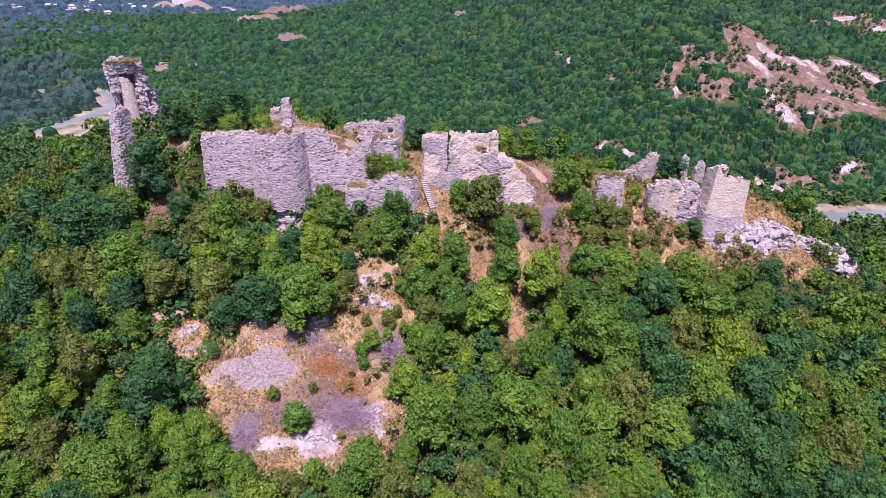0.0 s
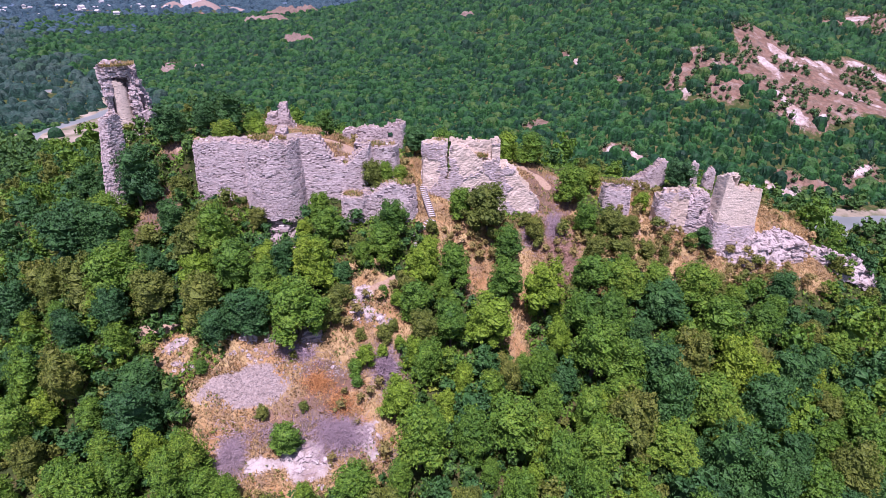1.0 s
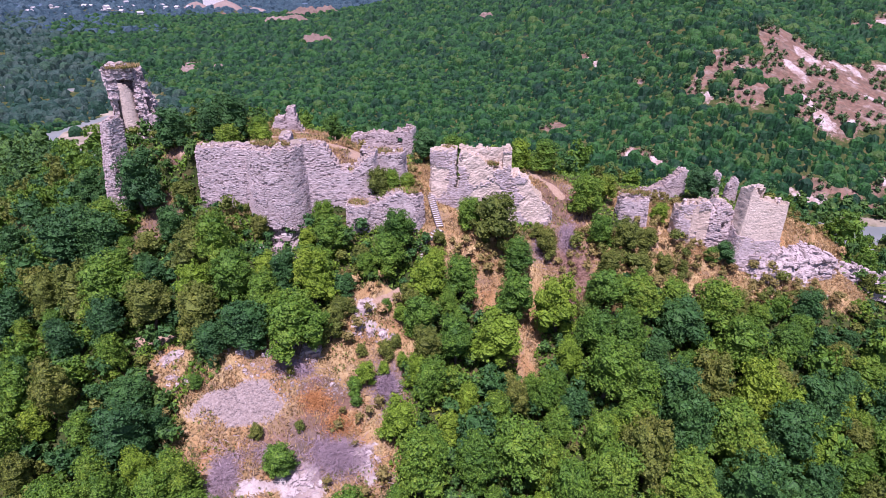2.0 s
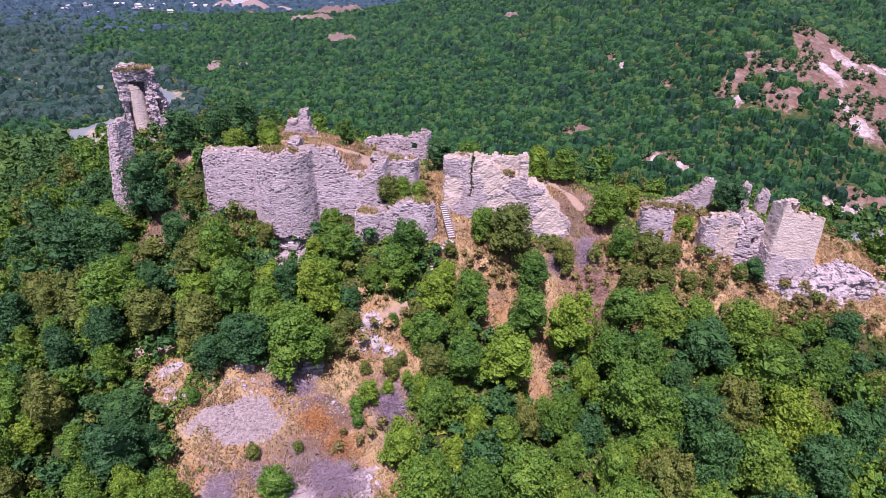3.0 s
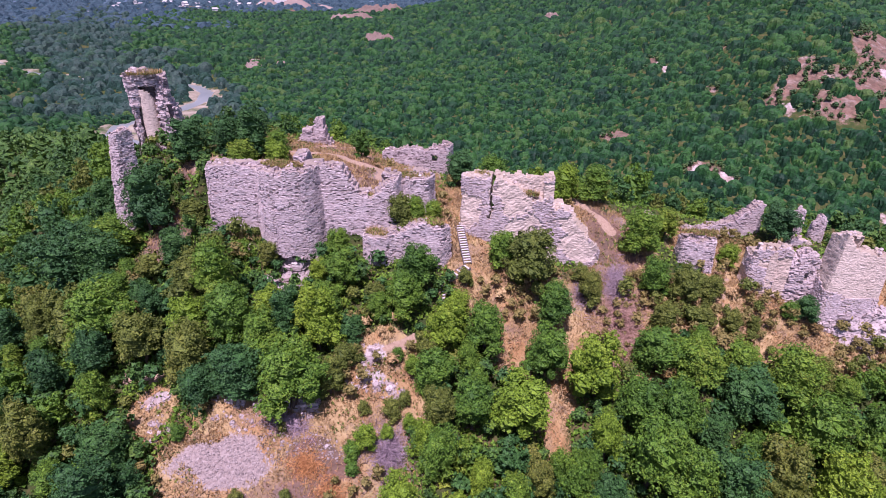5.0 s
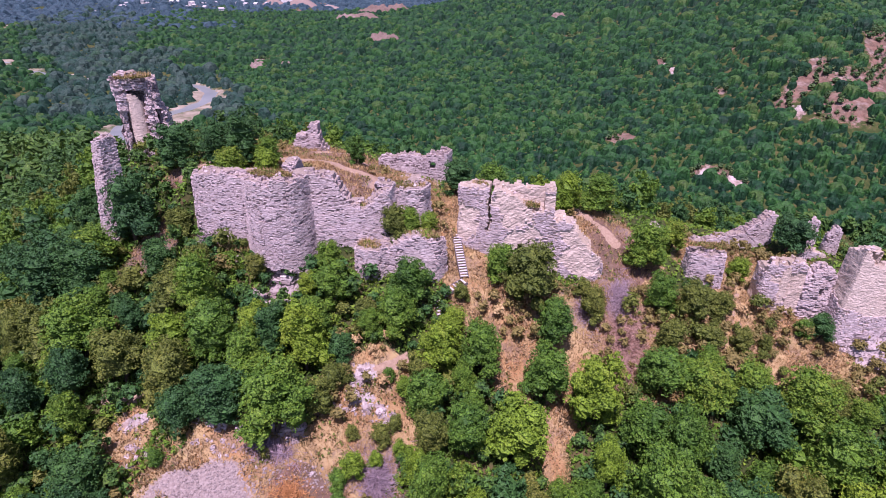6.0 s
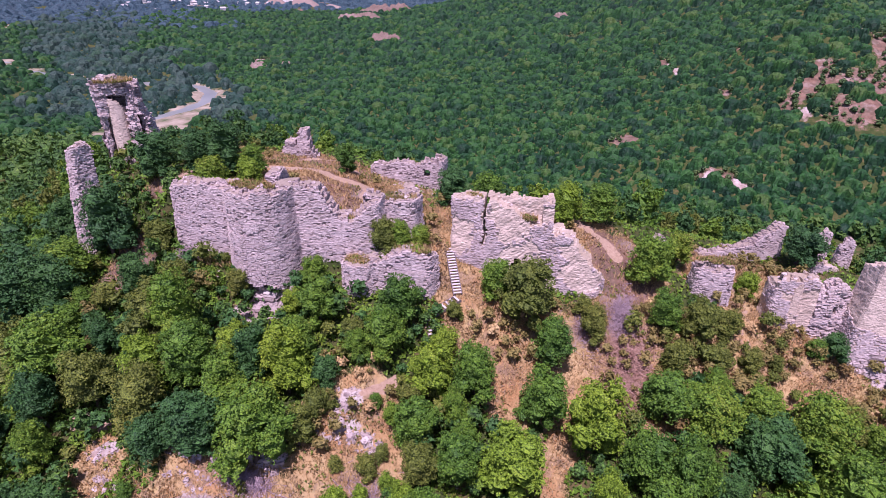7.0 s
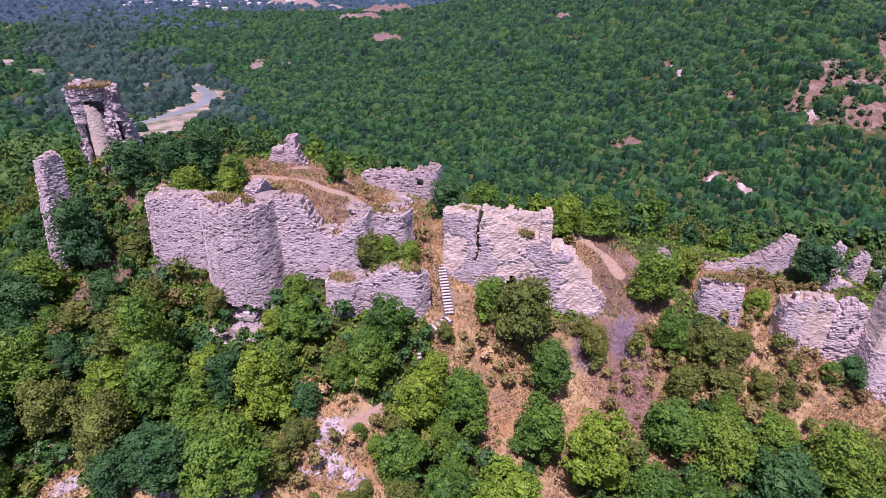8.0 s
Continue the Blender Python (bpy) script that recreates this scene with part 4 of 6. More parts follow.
masonry(root, [tp(0.5, 2.5), tp(6.6, 2.5)], 1.0, [(0, 26.9), (0.5, 27.3), (1, 27.0)], seed=16, batter=0.0, floor=15.0, loose=6, rough=0.25)
masonry(root, [tp(0.4, 2.4), tp(0.3, 0.2), tp(1.05, 0.1), tp(1.2, 1.7)], 0.45, [(0, 26.6), (0.5, 27.1), (1, 26.8)], seed=17, batter=-0.06, floor=15.0, rough=0.4, loose=4, proud=(0.04, 0.34), course=0.21, cover=0.82)
masonry(root, [tp(5.2, 2.6), tp(5.3, 0.3), tp(6.4, 0.4), tp(6.9, 2.6)], 0.7, [(0, 26.8), (0.45, 26.4), (0.7, 25.0), (1, 23.2)], seed=18, batter=0.16, floor=15.0, rough=0.4, loose=6, proud=(0.04, 0.34), course=0.21, cover=0.82,
        hole=lambda u, z: (np.abs(u - 0.55) < 0.05) & (z > 21.6) & (z < 23.8))
masonry(root, [tp(0.0, 2.6), tp(0.1, 0.0), tp(2.8, 0.1), tp(4.9, 0.2), tp(5.5, 2.4)], 1.9, [(0, 26.6), (0.25, 27.3), (0.5, 27.9), (0.7, 27.6), (1, 26.6)], seed=19, batter=-0.05, floor=25.9, rough=0.4, loose=14, proud=(0.04, 0.36), course=0.21, cover=0.85)
masonry(root, [tp(0.05, 2.4), tp(0.1, 0.0), tp(1.2, -0.1), tp(2.2, 0.2)], 1.5, [(0, 26.8), (1, 26.8)], seed=25, batter=-0.05, floor=23.4, rough=0.4, loose=0, proud=(0.04, 0.36), course=0.21, cover=0.85)
tc = tp(2.9, 0.85)
arc = [(tc[0] + 0.92 * (-math.cos(a) * TD.x + math.sin(a) * TD.y), tc[1] + 0.92 * (-math.cos(a) * TD.y - math.sin(a) * TD.x)) for a in [k * math.pi / 10 for k in range(11)]]
masonry(root, arc, 0.5, [(0, 25.2), (0.35, 25.7), (0.6, 25.4), (1, 24.3)], seed=20, batter=0.02, floor=15.0, rough=0.03, face=M_PLASTER, core_mat=M_PLASTER, loose=0, bare=0.97, ragged=0.2, jitter=0.15, cell=0.2, set_back=0.0)
wall("slim leaning tower stub beside trees", [(-39.5, 63.4), (-39.55, 61.25), (-38.5, 61.0), (-37.7, 62.4)], 0.75, [(-39.55, 23.4), (-39.2, 23.8), (-38.6, 24.2), (-38.0, 24.3), (-37.7, 23.6)],
     category="ruined tower", seed=21, batter=0.06, lean=(-0.12, 0.0), base=-2.0, loose=6)

# ruins on the upper plateau
wall("jagged stump of masonry on the knoll", [(-29.6, 80.3), (-27.0, 80.7), (-23.6, 81.3)], 1.6, [(-29.6, 16.6), (-28.2, 18.0), (-27.5, 19.7), (-26.4, 19.9), (-26.15, 18.9), (-25.85, 21.2), (-24.9, 21.1), (-24.6, 19.2), (-23.6, 16.6)],
     seed=22, rough=0.3, loose=10, base=-1.0)
wall("roofless back wall with a small square window", [(-17.2, 83.4), (-16.8, 81.2), (-13, 81.5), (-10.6, 81.7), (-8.2, 81.9), (-7.9, 84)], 1.2, [(-17.2, 16.8), (-16.7, 17.6), (-15.2, 17.3), (-14, 17.9), (-11.6, 17.7), (-11.0, 17.4), (-10.2, 18.0), (-8, 18.2)],
     seed=23, loose=12, hole=lambda u, z: (np.abs(u - 0.70) < 0.03) & (z > 16.3) & (z < 17.0))
wall("heap of fallen wall below the roofless ruin", [(-15.4, 80.0), (-13.5, 78.4), (-10.5, 78.6), (-9.2, 80.4)], 1.8, [(-15.4, 14.8), (-13.5, 15.6), (-11, 15.8), (-9.2, 14.6)], seed=24, rough=0.5, batter=0.3, loose=20)


# ---- rock outcrops ----
def cliff(label, line, thick, tops, seed, **more):
    """Layered rock: broken beds of uneven blocks, stepping back upwards."""
    root = thing("rock_outcrop", label, "rock outcrop", "rock outcrops")
    values = dict(batter=0.38, rough=0.75, ragged=1.2, course=0.36, proud=(0.0, 0.5), face=M_ROCK, core_mat=M_ROCK, loose=0, base=-1.5, bare=0.53, beds=0.55, cell=0.2, tag="rock_bed", aspect=1.5, blocks=LEDGES, cover=0.85)
    values.update(more)
    masonry(root, line, thick, shares(line, tops), seed=seed, **values)


def boulders(label, cx, cy, rx, ry, n, seed, size=(0.5, 1.5), rise=0.0):
    """A patch of angular boulders sunk into the ground."""
    rng = np.random.default_rng(seed)
    root = thing("boulder_patch", label, "rocks", "rock outcrops")
    for k in range(n):
        a, q = float(rng.uniform(0, 6.28)), float(rng.uniform(0, 1)) ** 0.6
        x, y = cx + rx * q * math.cos(a), cy + ry * q * math.sin(a)
        s = (size[0] * 0.5 + (size[1] * 1.35 - size[0] * 0.5) * float(rng.random()) ** 2.4) * (1.15 - 0.4 * q)
        m = Matrix.Translation((x, y, float(ground(x, y)) - s * 0.10 + rise * (1 - q))) @ Euler((float(rng.normal(0, 0.25)), float(rng.normal(0, 0.25)), float(rng.uniform(0, 6)))).to_matrix().to_4x4()
        part("boulder", ROCKS[int(rng.integers(6))], root, m=m @ Matrix.Diagonal((s, s * float(rng.uniform(0.6, 1)), s * float(rng.uniform(0.35, 0.7)), 1)))


ROCKS = [mesh_from("boulder", *rubble_variant(s + 20), M_ROCK) for s in range(6)]
cliff("layered pale rock under the corner tower", [(33.9, 71.0), (34.4, 69.3), (38, 69.0), (43, 70.0), (47.5, 71.6), (49, 74)], 2.4,
      [(33.9, 6.6), (36, 7.0), (40.5, 7.0), (43, 6.6), (46, 6.7), (48, 5.6), (49, 4.4)], 31, base=-1.0)
cliff("layered pale rock ledge at the end of the ridge", [(49.6, 73.6), (51.5, 71.6), (55, 71.4), (58.5, 72.6)], 1.8, [(49.6, 3.9), (52, 4.3), (55, 3.6), (57.4, 2.4), (58.5, 1.5)], 32, base=-0.6)
cliff("undercut white rock below the rounded buttress", [(-23.6, 60.8), (-22.5, 59.8), (-20.8, 59.2), (-18.9, 59.3), (-17.5, 60.6)], 1.8, [(-23.2, 13.5), (-21.9, 13.7), (-19, 13.7), (-17.6, 13.5)], 33, batter=0.42, rough=0.5, ragged=0.5)
boulders("white boulders in the breach of the wall", 2.2, 65.6, 0.8, 0.6, 7, 34, (0.6, 1.1))
boulders("bare white rock at the edge of the terrace", -11.6, 35.2, 2.4, 1.5, 46, 35, (0.4, 1.3))
boulders("small white rocks at the edge of the terrace", -7.0, 38.3, 1.4, 0.9, 22, 36, (0.4, 1.1))
boulders("grey rocks between the trees", -9.6, 51.0, 1.5, 1.8, 60, 37, (0.25, 1.0))
boulders("grey rocks below the path", -8.3, 49.0, 2.8, 0.9, 70, 38, (0.25, 1.1))
boulders("pale rock slabs in the wood", -26.6, 44.3, 1.6, 0.9, 26, 39, (0.3, 1.0))
boulders("scattered pale rocks in the wood", -25.0, 42.2, 1.4, 1.2, 22, 40, (0.3, 0.9))
boulders("pale stones fallen beside the gravel patch", -23.4, 42.0, 1.1, 1.4, 24, 43, (0.3, 0.9))
boulders("scree under the corner tower", 42.5, 67.8, 5.0, 1.0, 40, 41, (0.3, 0.9))
cliff("low broken rock bank in the shade of the trees", [(-24.0, 45.6), (-22.4, 45.0), (-19.8, 44.8), (-17.2, 45.2), (-14.6, 45.5), (-12.8, 46.4), (-12.0, 47.6)], 1.6,
      [(-24.0, 6.4), (-22.4, 6.7), (-19.8, 6.9), (-17, 6.8), (-14.6, 7.0), (-12.8, 6.8), (-12.0, 6.6)], 44, base=-1.2, ragged=1.4, bare=0.44)
boulders("fallen stones at the foot of the rock bank", -16.5, 43.6, 6.0, 0.8, 60, 45, (0.15, 0.6))
boulders("fallen stones under the curtain wall", -24.5, 58.6, 3.0, 1.0, 22, 42, (0.3, 0.8))


def gravel_field(label, cx, cy, rx, ry, turn, n, seed):
    """Loose small stones on the flat patch, too many to count."""
    rng = np.random.default_rng(seed)
    base = [np.array(rubble_variant(60 + k)[0]) for k in range(4)]
    faces = rubble_variant(60)[1]
    q, a = np.sqrt(rng.random(n)) * rng.uniform(0.9, 1.15, n), rng.uniform(0, 6.28, n)
    c, w = math.cos(radians(turn)), math.sin(radians(turn))
    u, v = rx * q * np.cos(a), ry * q * np.sin(a)
    x, y = cx + u * c - v * w, cy + u * w + v * c
    z = ground(x, y)
    verts, out = [], []
    for k in range(n):
        size = 0.06 + 0.20 * float(rng.random()) ** 2
        g = float(rng.uniform(0, 6.28))
        b = base[int(rng.integers(4))] * size * np.array([1.2, 1.0, 0.6])
        b = np.stack([b[:, 0] * math.cos(g) - b[:, 1] * math.sin(g), b[:, 0] * math.sin(g) + b[:, 1] * math.cos(g), b[:, 2]], axis=1) + np.array([x[k], y[k], z[k] + 0.02])
        out += [tuple(i + len(verts) for i in f) for f in faces]
        verts += b.tolist()
    tagged(new("gravel_stones", mesh_from("gravel_stones", verts, out, M_GRAVEL)), label, "gravel", kind="stuff")


gravel_field("mauve-grey loose stones on the flat terrace", -18.4, 40.6, 3.9, 1.7, 12, 1100, 46)
gravel_field("pale scattered stones on the upper terrace edge", -12.5, 43.0, 4.5, 1.0, 12, 260, 47)


# ---- the wooden stairs ----
def stairs(label, a, b, width, steps):
    """A straight flight from a (top) to b (foot): two strings, each tread a plank."""
    a, b = Vector(a), Vector(b)
    run = b - a
    side = Vector((run.y, -run.x, 0)).normalized() * (width / 2)
    root = thing("wooden_stairs", label, "stairs", "flights of the hillside stairs")

    def beam(p, q, w, h):
        d = (q - p).normalized()
        s = d.cross(Vector((0, 0, 1))).normalized() * w / 2
        u = s.cross(d).normalized() * h / 2
        v = [e + x + y for e in (p, q) for x, y in ((-s, -u), (s, -u), (s, u), (-s, u))]
        return v, [(3, 2, 1, 0), (4, 5, 6, 7), (0, 1, 5, 4), (1, 2, 6, 5), (2, 3, 7, 6), (3, 0, 4, 7)]

    for s in (-1, 1):
        part("string", mesh_from("string", *beam(a + side * s - Vector((0, 0, 0.1)), b + side * s - Vector((0, 0, 0.1)), 0.07, 0.28), M_WOOD_DARK), root, "dark side beam")
    for k in range(steps):
        c = a + run * ((k + 0.5) / steps)
        part("tread", mesh_from("tread", *beam(c - side * 0.98, c + side * 0.98, 0.20, 0.055), M_WOOD), root)
    for s in (-1, 1):
        for k in range(4):
            p = a + run * (k / 3) + side * s
            part("post", mesh_from("post", *beam(p - Vector((0, 0, 0.9)), p + Vector((0, 0, 0.02)), 0.09, 0.09), M_WOOD_DARK), root)


stairs("straight flight of pale plank steps up to the gap", (-4.1, 66.7, 14.9), (-2.45, 62.7, 12.25), 0.80, 17)
stairs("short flight of pale plank steps turning downhill", (-2.3, 62.3, 12.15), (-4.3, 60.4, 11.45), 0.9, 6)
stairs("lowest flight of plank steps half hidden by bushes", (-4.45, 60.2, 11.35), (-3.8, 58.5, 10.35), 0.9, 6)


# ---- trees and shrubs ----
def tree_kind(seed, leaf, count, size):
    """Crown and trunk of one tree, crown radius 1, height about 2.4: limb masses, bunches of foliage on them, leaves on the bunches."""
    rng = np.random.default_rng(seed)
    lobes = limbs_of_crown(rng, 2.35, int(rng.integers(6, 10)), float(rng.uniform(0.1, 0.42)), float(rng.uniform(0.86, 1.08)))
    bunches = clumps_on(rng, lobes, 120, 0.125)
    q = np.concatenate([crown_cloud(rng, bunches, int(count * 0.8), size, -0.2), crown_cloud(rng, lobes, count - int(count * 0.8), size * 1.1),
                        join_core(lobes, 0.84, 7, 4, rng)])
    tv, tf = trunk_mesh(rng, lobes, 1.0)
    return faces_mesh("crown", q, leaf), mesh_from("trunk", tv, tf, M_BARK)


KINDS = {}
for kind, leaf, n in (("green", M_LEAF, 8), ("dark", M_LEAF_DARK, 3), ("light", M_LEAF_LIGHT, 2), ("olive", M_LEAF_DRY, 3)):
    KINDS[kind] = [tree_kind(200 + 17 * k + len(kind), leaf, 3000, 0.066) for k in range(n)]
TREE_LABELS = {"green": "leafy green deciduous tree on the slope", "dark": "dark green dense deciduous tree", "light": "bright yellow-green bushy tree",
               "olive": "dusty olive-green scrub tree with dry leaves"}
tree_rng = np.random.default_rng(77)


def plant(x, y, r, kind, group="trees of the castle slope", tall=1.0, sink=0.15):
    crown, trunk = KINDS[kind][int(tree_rng.integers(len(KINDS[kind])))]
    root = thing("tree", TREE_LABELS[kind], "tree", group)
    wide = r * tree_rng.uniform(0.9, 1.12, 2)
    root.matrix_basis = Matrix.Translation((x, y, float(ground(x, y)) - sink)) @ Matrix.Rotation(float(tree_rng.uniform(0, 6.28)), 4, "Z") @ Matrix.Diagonal(
        (float(wide[0]), float(wide[1]), r * tall * float(tree_rng.uniform(0.86, 1.12)), 1))
    part("trunk", trunk, root)
    part("crown", crown, root)


PLANTED = []
# trees by and on the walls
BY_WALLS = [(-16.3, 38.4, 0.7, "olive"), (-12.7, 39.4, 0.5, "olive"), (-8.6, 43.2, 0.8, "green"), (-8.2, 42.2, 0.6, "green"), (-6.4, 45.4, 0.7, "light"), (-22.9, 41.6, 0.8, "green"),
            (-14.6, 43.6, 0.5, "olive"), (-21.9, 43.6, 0.7, "dark"), (-5.6, 48.4, 0.7, "olive"), (-5.2, 50.8, 1.1, "green"), (-11.4, 49.8, 1.2, "olive"), (-4.6, 52.8, 1.2, "olive"), (-11.2, 52.4, 1.4, "dark"), (-6.3, 47.0, 0.9, "olive"), (-9.4, 54.8, 1.2, "green"), (-8.6, 46.6, 0.6, "olive"), (-10.6, 50.6, 0.8, "olive"), (-7.0, 51.4, 0.7, "green"), (-2.3, 60.5, 0.9, "olive"), (-2.6, 56.6, 1.5, "green"), (-34.6, 67.2, 2.5, "dark"), (-26.9, 64.2, 1.7, "green"), (-27.3, 68.4, 2.3, "dark"), (-23.3, 64.6, 1.6, "light"), (-18.1, 76.5, 1.5, "green"),
            (-32.0, 61.0, 1.5, "olive"), (-16.6, 58.0, 1.2, "light"), (-14.9, 60.0, 1.5, "green"), (-13.8, 57.2, 1.7, "green"), (-9.4, 62.9, 1.5, "olive"), (-8.0, 63.3, 1.2, "green"), (-6.4, 64.2, 1.1, "green"),
            (-7.1, 58.2, 2.1, "green"), (-7.4, 55.5, 2.1, "green"), (-10.5, 55.9, 1.1, "olive"), (-2.0, 77.5, 2.3, "green"), (-5.8, 75.4, 2.0, "dark"), (0.9, 63.9, 1.9, "green")]
BY_WALLS_2 = [(4.5, 62.8, 3.0, "olive"), (6.4, 60.2, 2.2, "green"), (-30.4, 67.6, 1.8, "dark"), (-24.8, 68.5, 1.5, "green"), (-39.0, 57.2, 2.3, "green"), (-35.2, 54.2, 1.2, "green"), (-33.2, 54.6, 1.3, "olive"), (-34.4, 52.0, 1.7, "green"), (-36.4, 52.6, 1.5, "dark")]
IN_WARD = [(6.9, 75.5, 2.0, "light"), (10.6, 77.0, 2.2, "green"), (15.0, 70.4, 2.4, "green"), (18.6, 75.0, 1.6, "green"), (26.0, 74.6, 1.4, "light"), (33.4, 82.6, 2.4, "dark"),
           (19.5, 66.0, 2.0, "olive"), (16.6, 65.5, 1.9, "green"), (10.2, 63.5, 1.6, "olive"), (22.6, 67.2, 1.4, "olive"), (17.4, 62.4, 1.6, "olive"), (21.4, 64.4, 1.4, "olive"), (24.8, 65.4, 1.1, "olive"), (27.4, 66.2, 0.8, "olive"), (9.0, 65.2, 1.0, "olive"), (31.6, 68.7, 1.0, "green"), (33.2, 69.0, 1.4, "dark")]
ON_SLOPE = [(5.9, 55.6, 2.4, "green"), (10.9, 54.8, 2.8, "green"), (0.6, 54.8, 2.2, "green"), (-2.6, 54.0, 2.2, "green"), (-3.4, 50.1, 2.0, "green"), (3.9, 49.9, 2.6, "green"),
            (0.3, 48.6, 2.1, "green"), (-14.6, 45.7, 3.1, "green"), (-19.2, 45.3, 2.6, "dark"), (-24.0, 46.2, 2.4, "olive"), (-22.0, 44.2, 2.0, "dark"), (-17.0, 47.6, 2.2, "green"), (-11.9, 47.6, 1.6, "olive"), (-21.5, 50.1, 2.5, "green"),
            (-18.6, 49.5, 2.0, "green"), (-29.4, 47.4, 2.6, "olive"), (-33.7, 47.8, 3.2, "green"), (-41.5, 54.3, 3.6, "dark"), (-38.4, 54.0, 2.8, "dark")]
ON_SLOPE_2 = [(-26.3, 56.4, 1.8, "olive"), (-27.4, 53.4, 2.4, "olive"), (-19.3, 52.4, 1.6, "light"), (-14.5, 53.7, 1.8, "green"), (16.4, 58.4, 2.4, "green"), (20.2, 58.1, 2.8, "green"),
              (24.5, 57.1, 3.0, "dark"), (29.3, 60.3, 3.0, "green"), (14.8, 53.1, 2.5, "green"), (-13.4, 36.3, 1.6, "green"), (-4.4, 40.7, 1.9, "green"), (-7.6, 44.2, 1.1, "light"),
              (-4.6, 46.6, 0.8, "light"), (-27.0, 38.7, 2.4, "dark"), (-7.2, 32.6, 2.4, "green"), (-2.0, 36.9, 2.9, "green"), (22.2, 49.0, 3.1, "dark"), (15.2, 48.2, 3.1, "green"),
              (14.5, 39.9, 3.1, "green"), (5.9, 40.4, 3.3, "green"), (28.1, 47.9, 3.2, "green"), (38.2, 52.3, 3.2, "dark"), (22.0, 41.8, 3.0, "green")]
for group in (BY_WALLS, BY_WALLS_2, IN_WARD, ON_SLOPE, ON_SLOPE_2):
    for x, y, r, kind in group:
        if kind == "green" and -6 < x < 14 and y < 60 and len(PLANTED) % 2:
            kind = "light"
        plant(x, y, r, kind)
        PLANTED.append((x, y, r))
plant(-36.6, 60.2, 2.6, "dark", tall=1.3)
PLANTED.append((-36.6, 60.2, 2.6))


def scatter(rng, n, x0, x1, y0, y1, spacing, allowed, taken):
    """Dart throwing in plan, with free room that depends on size; gives rows x, y, r."""
    out = []
    cells = {}
    for x, y, r in taken:
        cells.setdefault((int(x // 6), int(y // 6)), []).append((x, y, r))
    xs, ys = rng.uniform(x0, x1, n), rng.uniform(y0, y1, n)
    rs = spacing * rng.uniform(0.62, 1.35, n)
    good = allowed(xs, ys, rs)
    for x, y, r in zip(xs[good], ys[good], rs[good]):
        ci, cj = int(x // 6), int(y // 6)
        close = 0.76 - 0.16 * (y < 53 and r > 1.0)
        if any((x - a) ** 2 + (y - b) ** 2 < (close * (r + c)) ** 2 for i in (-1, 0, 1) for j in (-1, 0, 1) for a, b, c in cells.get((ci + i, cj + j), [])):
            continue
        cells.setdefault((ci, cj), []).append((x, y, r))
        out.append((float(x), float(y), float(r)))
    return out


def slope_allowed(x, y, r):
    yf, dep = np.interp(x, RX, RY), np.interp(x, RX, RD)
    ok = ~((x > -50) & (x < 52) & (y > yf - 1.8 - r * 0.6 + 3.5 * (x < -41)) & (y < yf + dep + 2))
    ok &= np.hypot((x + 20.8) / 5.0, (y - 55.2) / 3.4) > 1
    ok &= np.hypot((x + 11.4) / 1.9, (y - 58.6) / 2.2) > 1
    ok &= (np.hypot((x + 3.9) / 2.6, (y - 59.0) / 3.6) > 1) & (chain_distance(BARE_STREAK, x, y) > 1.1 + 0.75 * r)
    ok &= (np.hypot((x + 34.6) / 2.9, (y - 55.6) / 6.2) > 1) & ((np.hypot((x + 27.4) / 3.4, (y - 41.6) / 3.0) > 1) | (r < 1.35))
    for k in range(6):
        a = k * math.pi / 3
        ok &= openness(x + 0.5 * r * math.cos(a), y + 0.5 * r * math.sin(a)) < 0.5
    return ok


def joined_trees(name, label, rows, mats, seed, cards, size, cores=6):
    """Many trees of one wood as one mesh: crowns of leaves on lobes, with a stem each."""
    rng = np.random.default_rng(seed)
    clouds = []
    for k in range(8):
        lobes = limbs_of_crown(rng, 2.3, 6, float(rng.uniform(0.1, 0.45)))
        bunches = clumps_on(rng, lobes, 5 * cores, 0.22)
        q = crown_cloud(rng, bunches + lobes[:1] if cores < 4 else bunches, cards, size)
        clouds.append(np.concatenate([q, join_core(lobes[:cores], 0.80, 5, 3, rng), join_core(bunches, 0.85, 5, 1, rng)]))
    per = min(len(c) for c in clouds)
    base = np.stack([c[-per:] for c in clouds])
    R = np.array(rows)
    x, y, r = R.T
    z = ground(x, y) - 0.2
    a, which = rng.uniform(0, 6.28, len(R)), rng.integers(8, size=len(R))
    tall = rng.uniform(0.82, 1.15, len(R))
    b = base[which]
    ca, sa = np.cos(a)[:, None, None], np.sin(a)[:, None, None]
    q = np.stack([b[..., 0] * ca - b[..., 1] * sa, b[..., 0] * sa + b[..., 1] * ca, b[..., 2] * tall[:, None, None]], axis=-1) * r[:, None, None, None]
    q = q + np.stack([x, y, z], axis=1)[:, None, None, :]
    me = faces_mesh(name, q.reshape(-1, 3, 3), mats[0])
    for m in mats[1:]:
        me.materials.append(m)
    which = rng.choice(len(mats), len(R), p=[0.52, 0.36, 0.12][:len(mats)] if len(mats) == 3 else None)
    me.polygons.foreach_set("material_index", np.repeat(which, q.shape[1]).astype(np.int32))
    tagged(new(name, me), label, "woodland", kind="stuff")


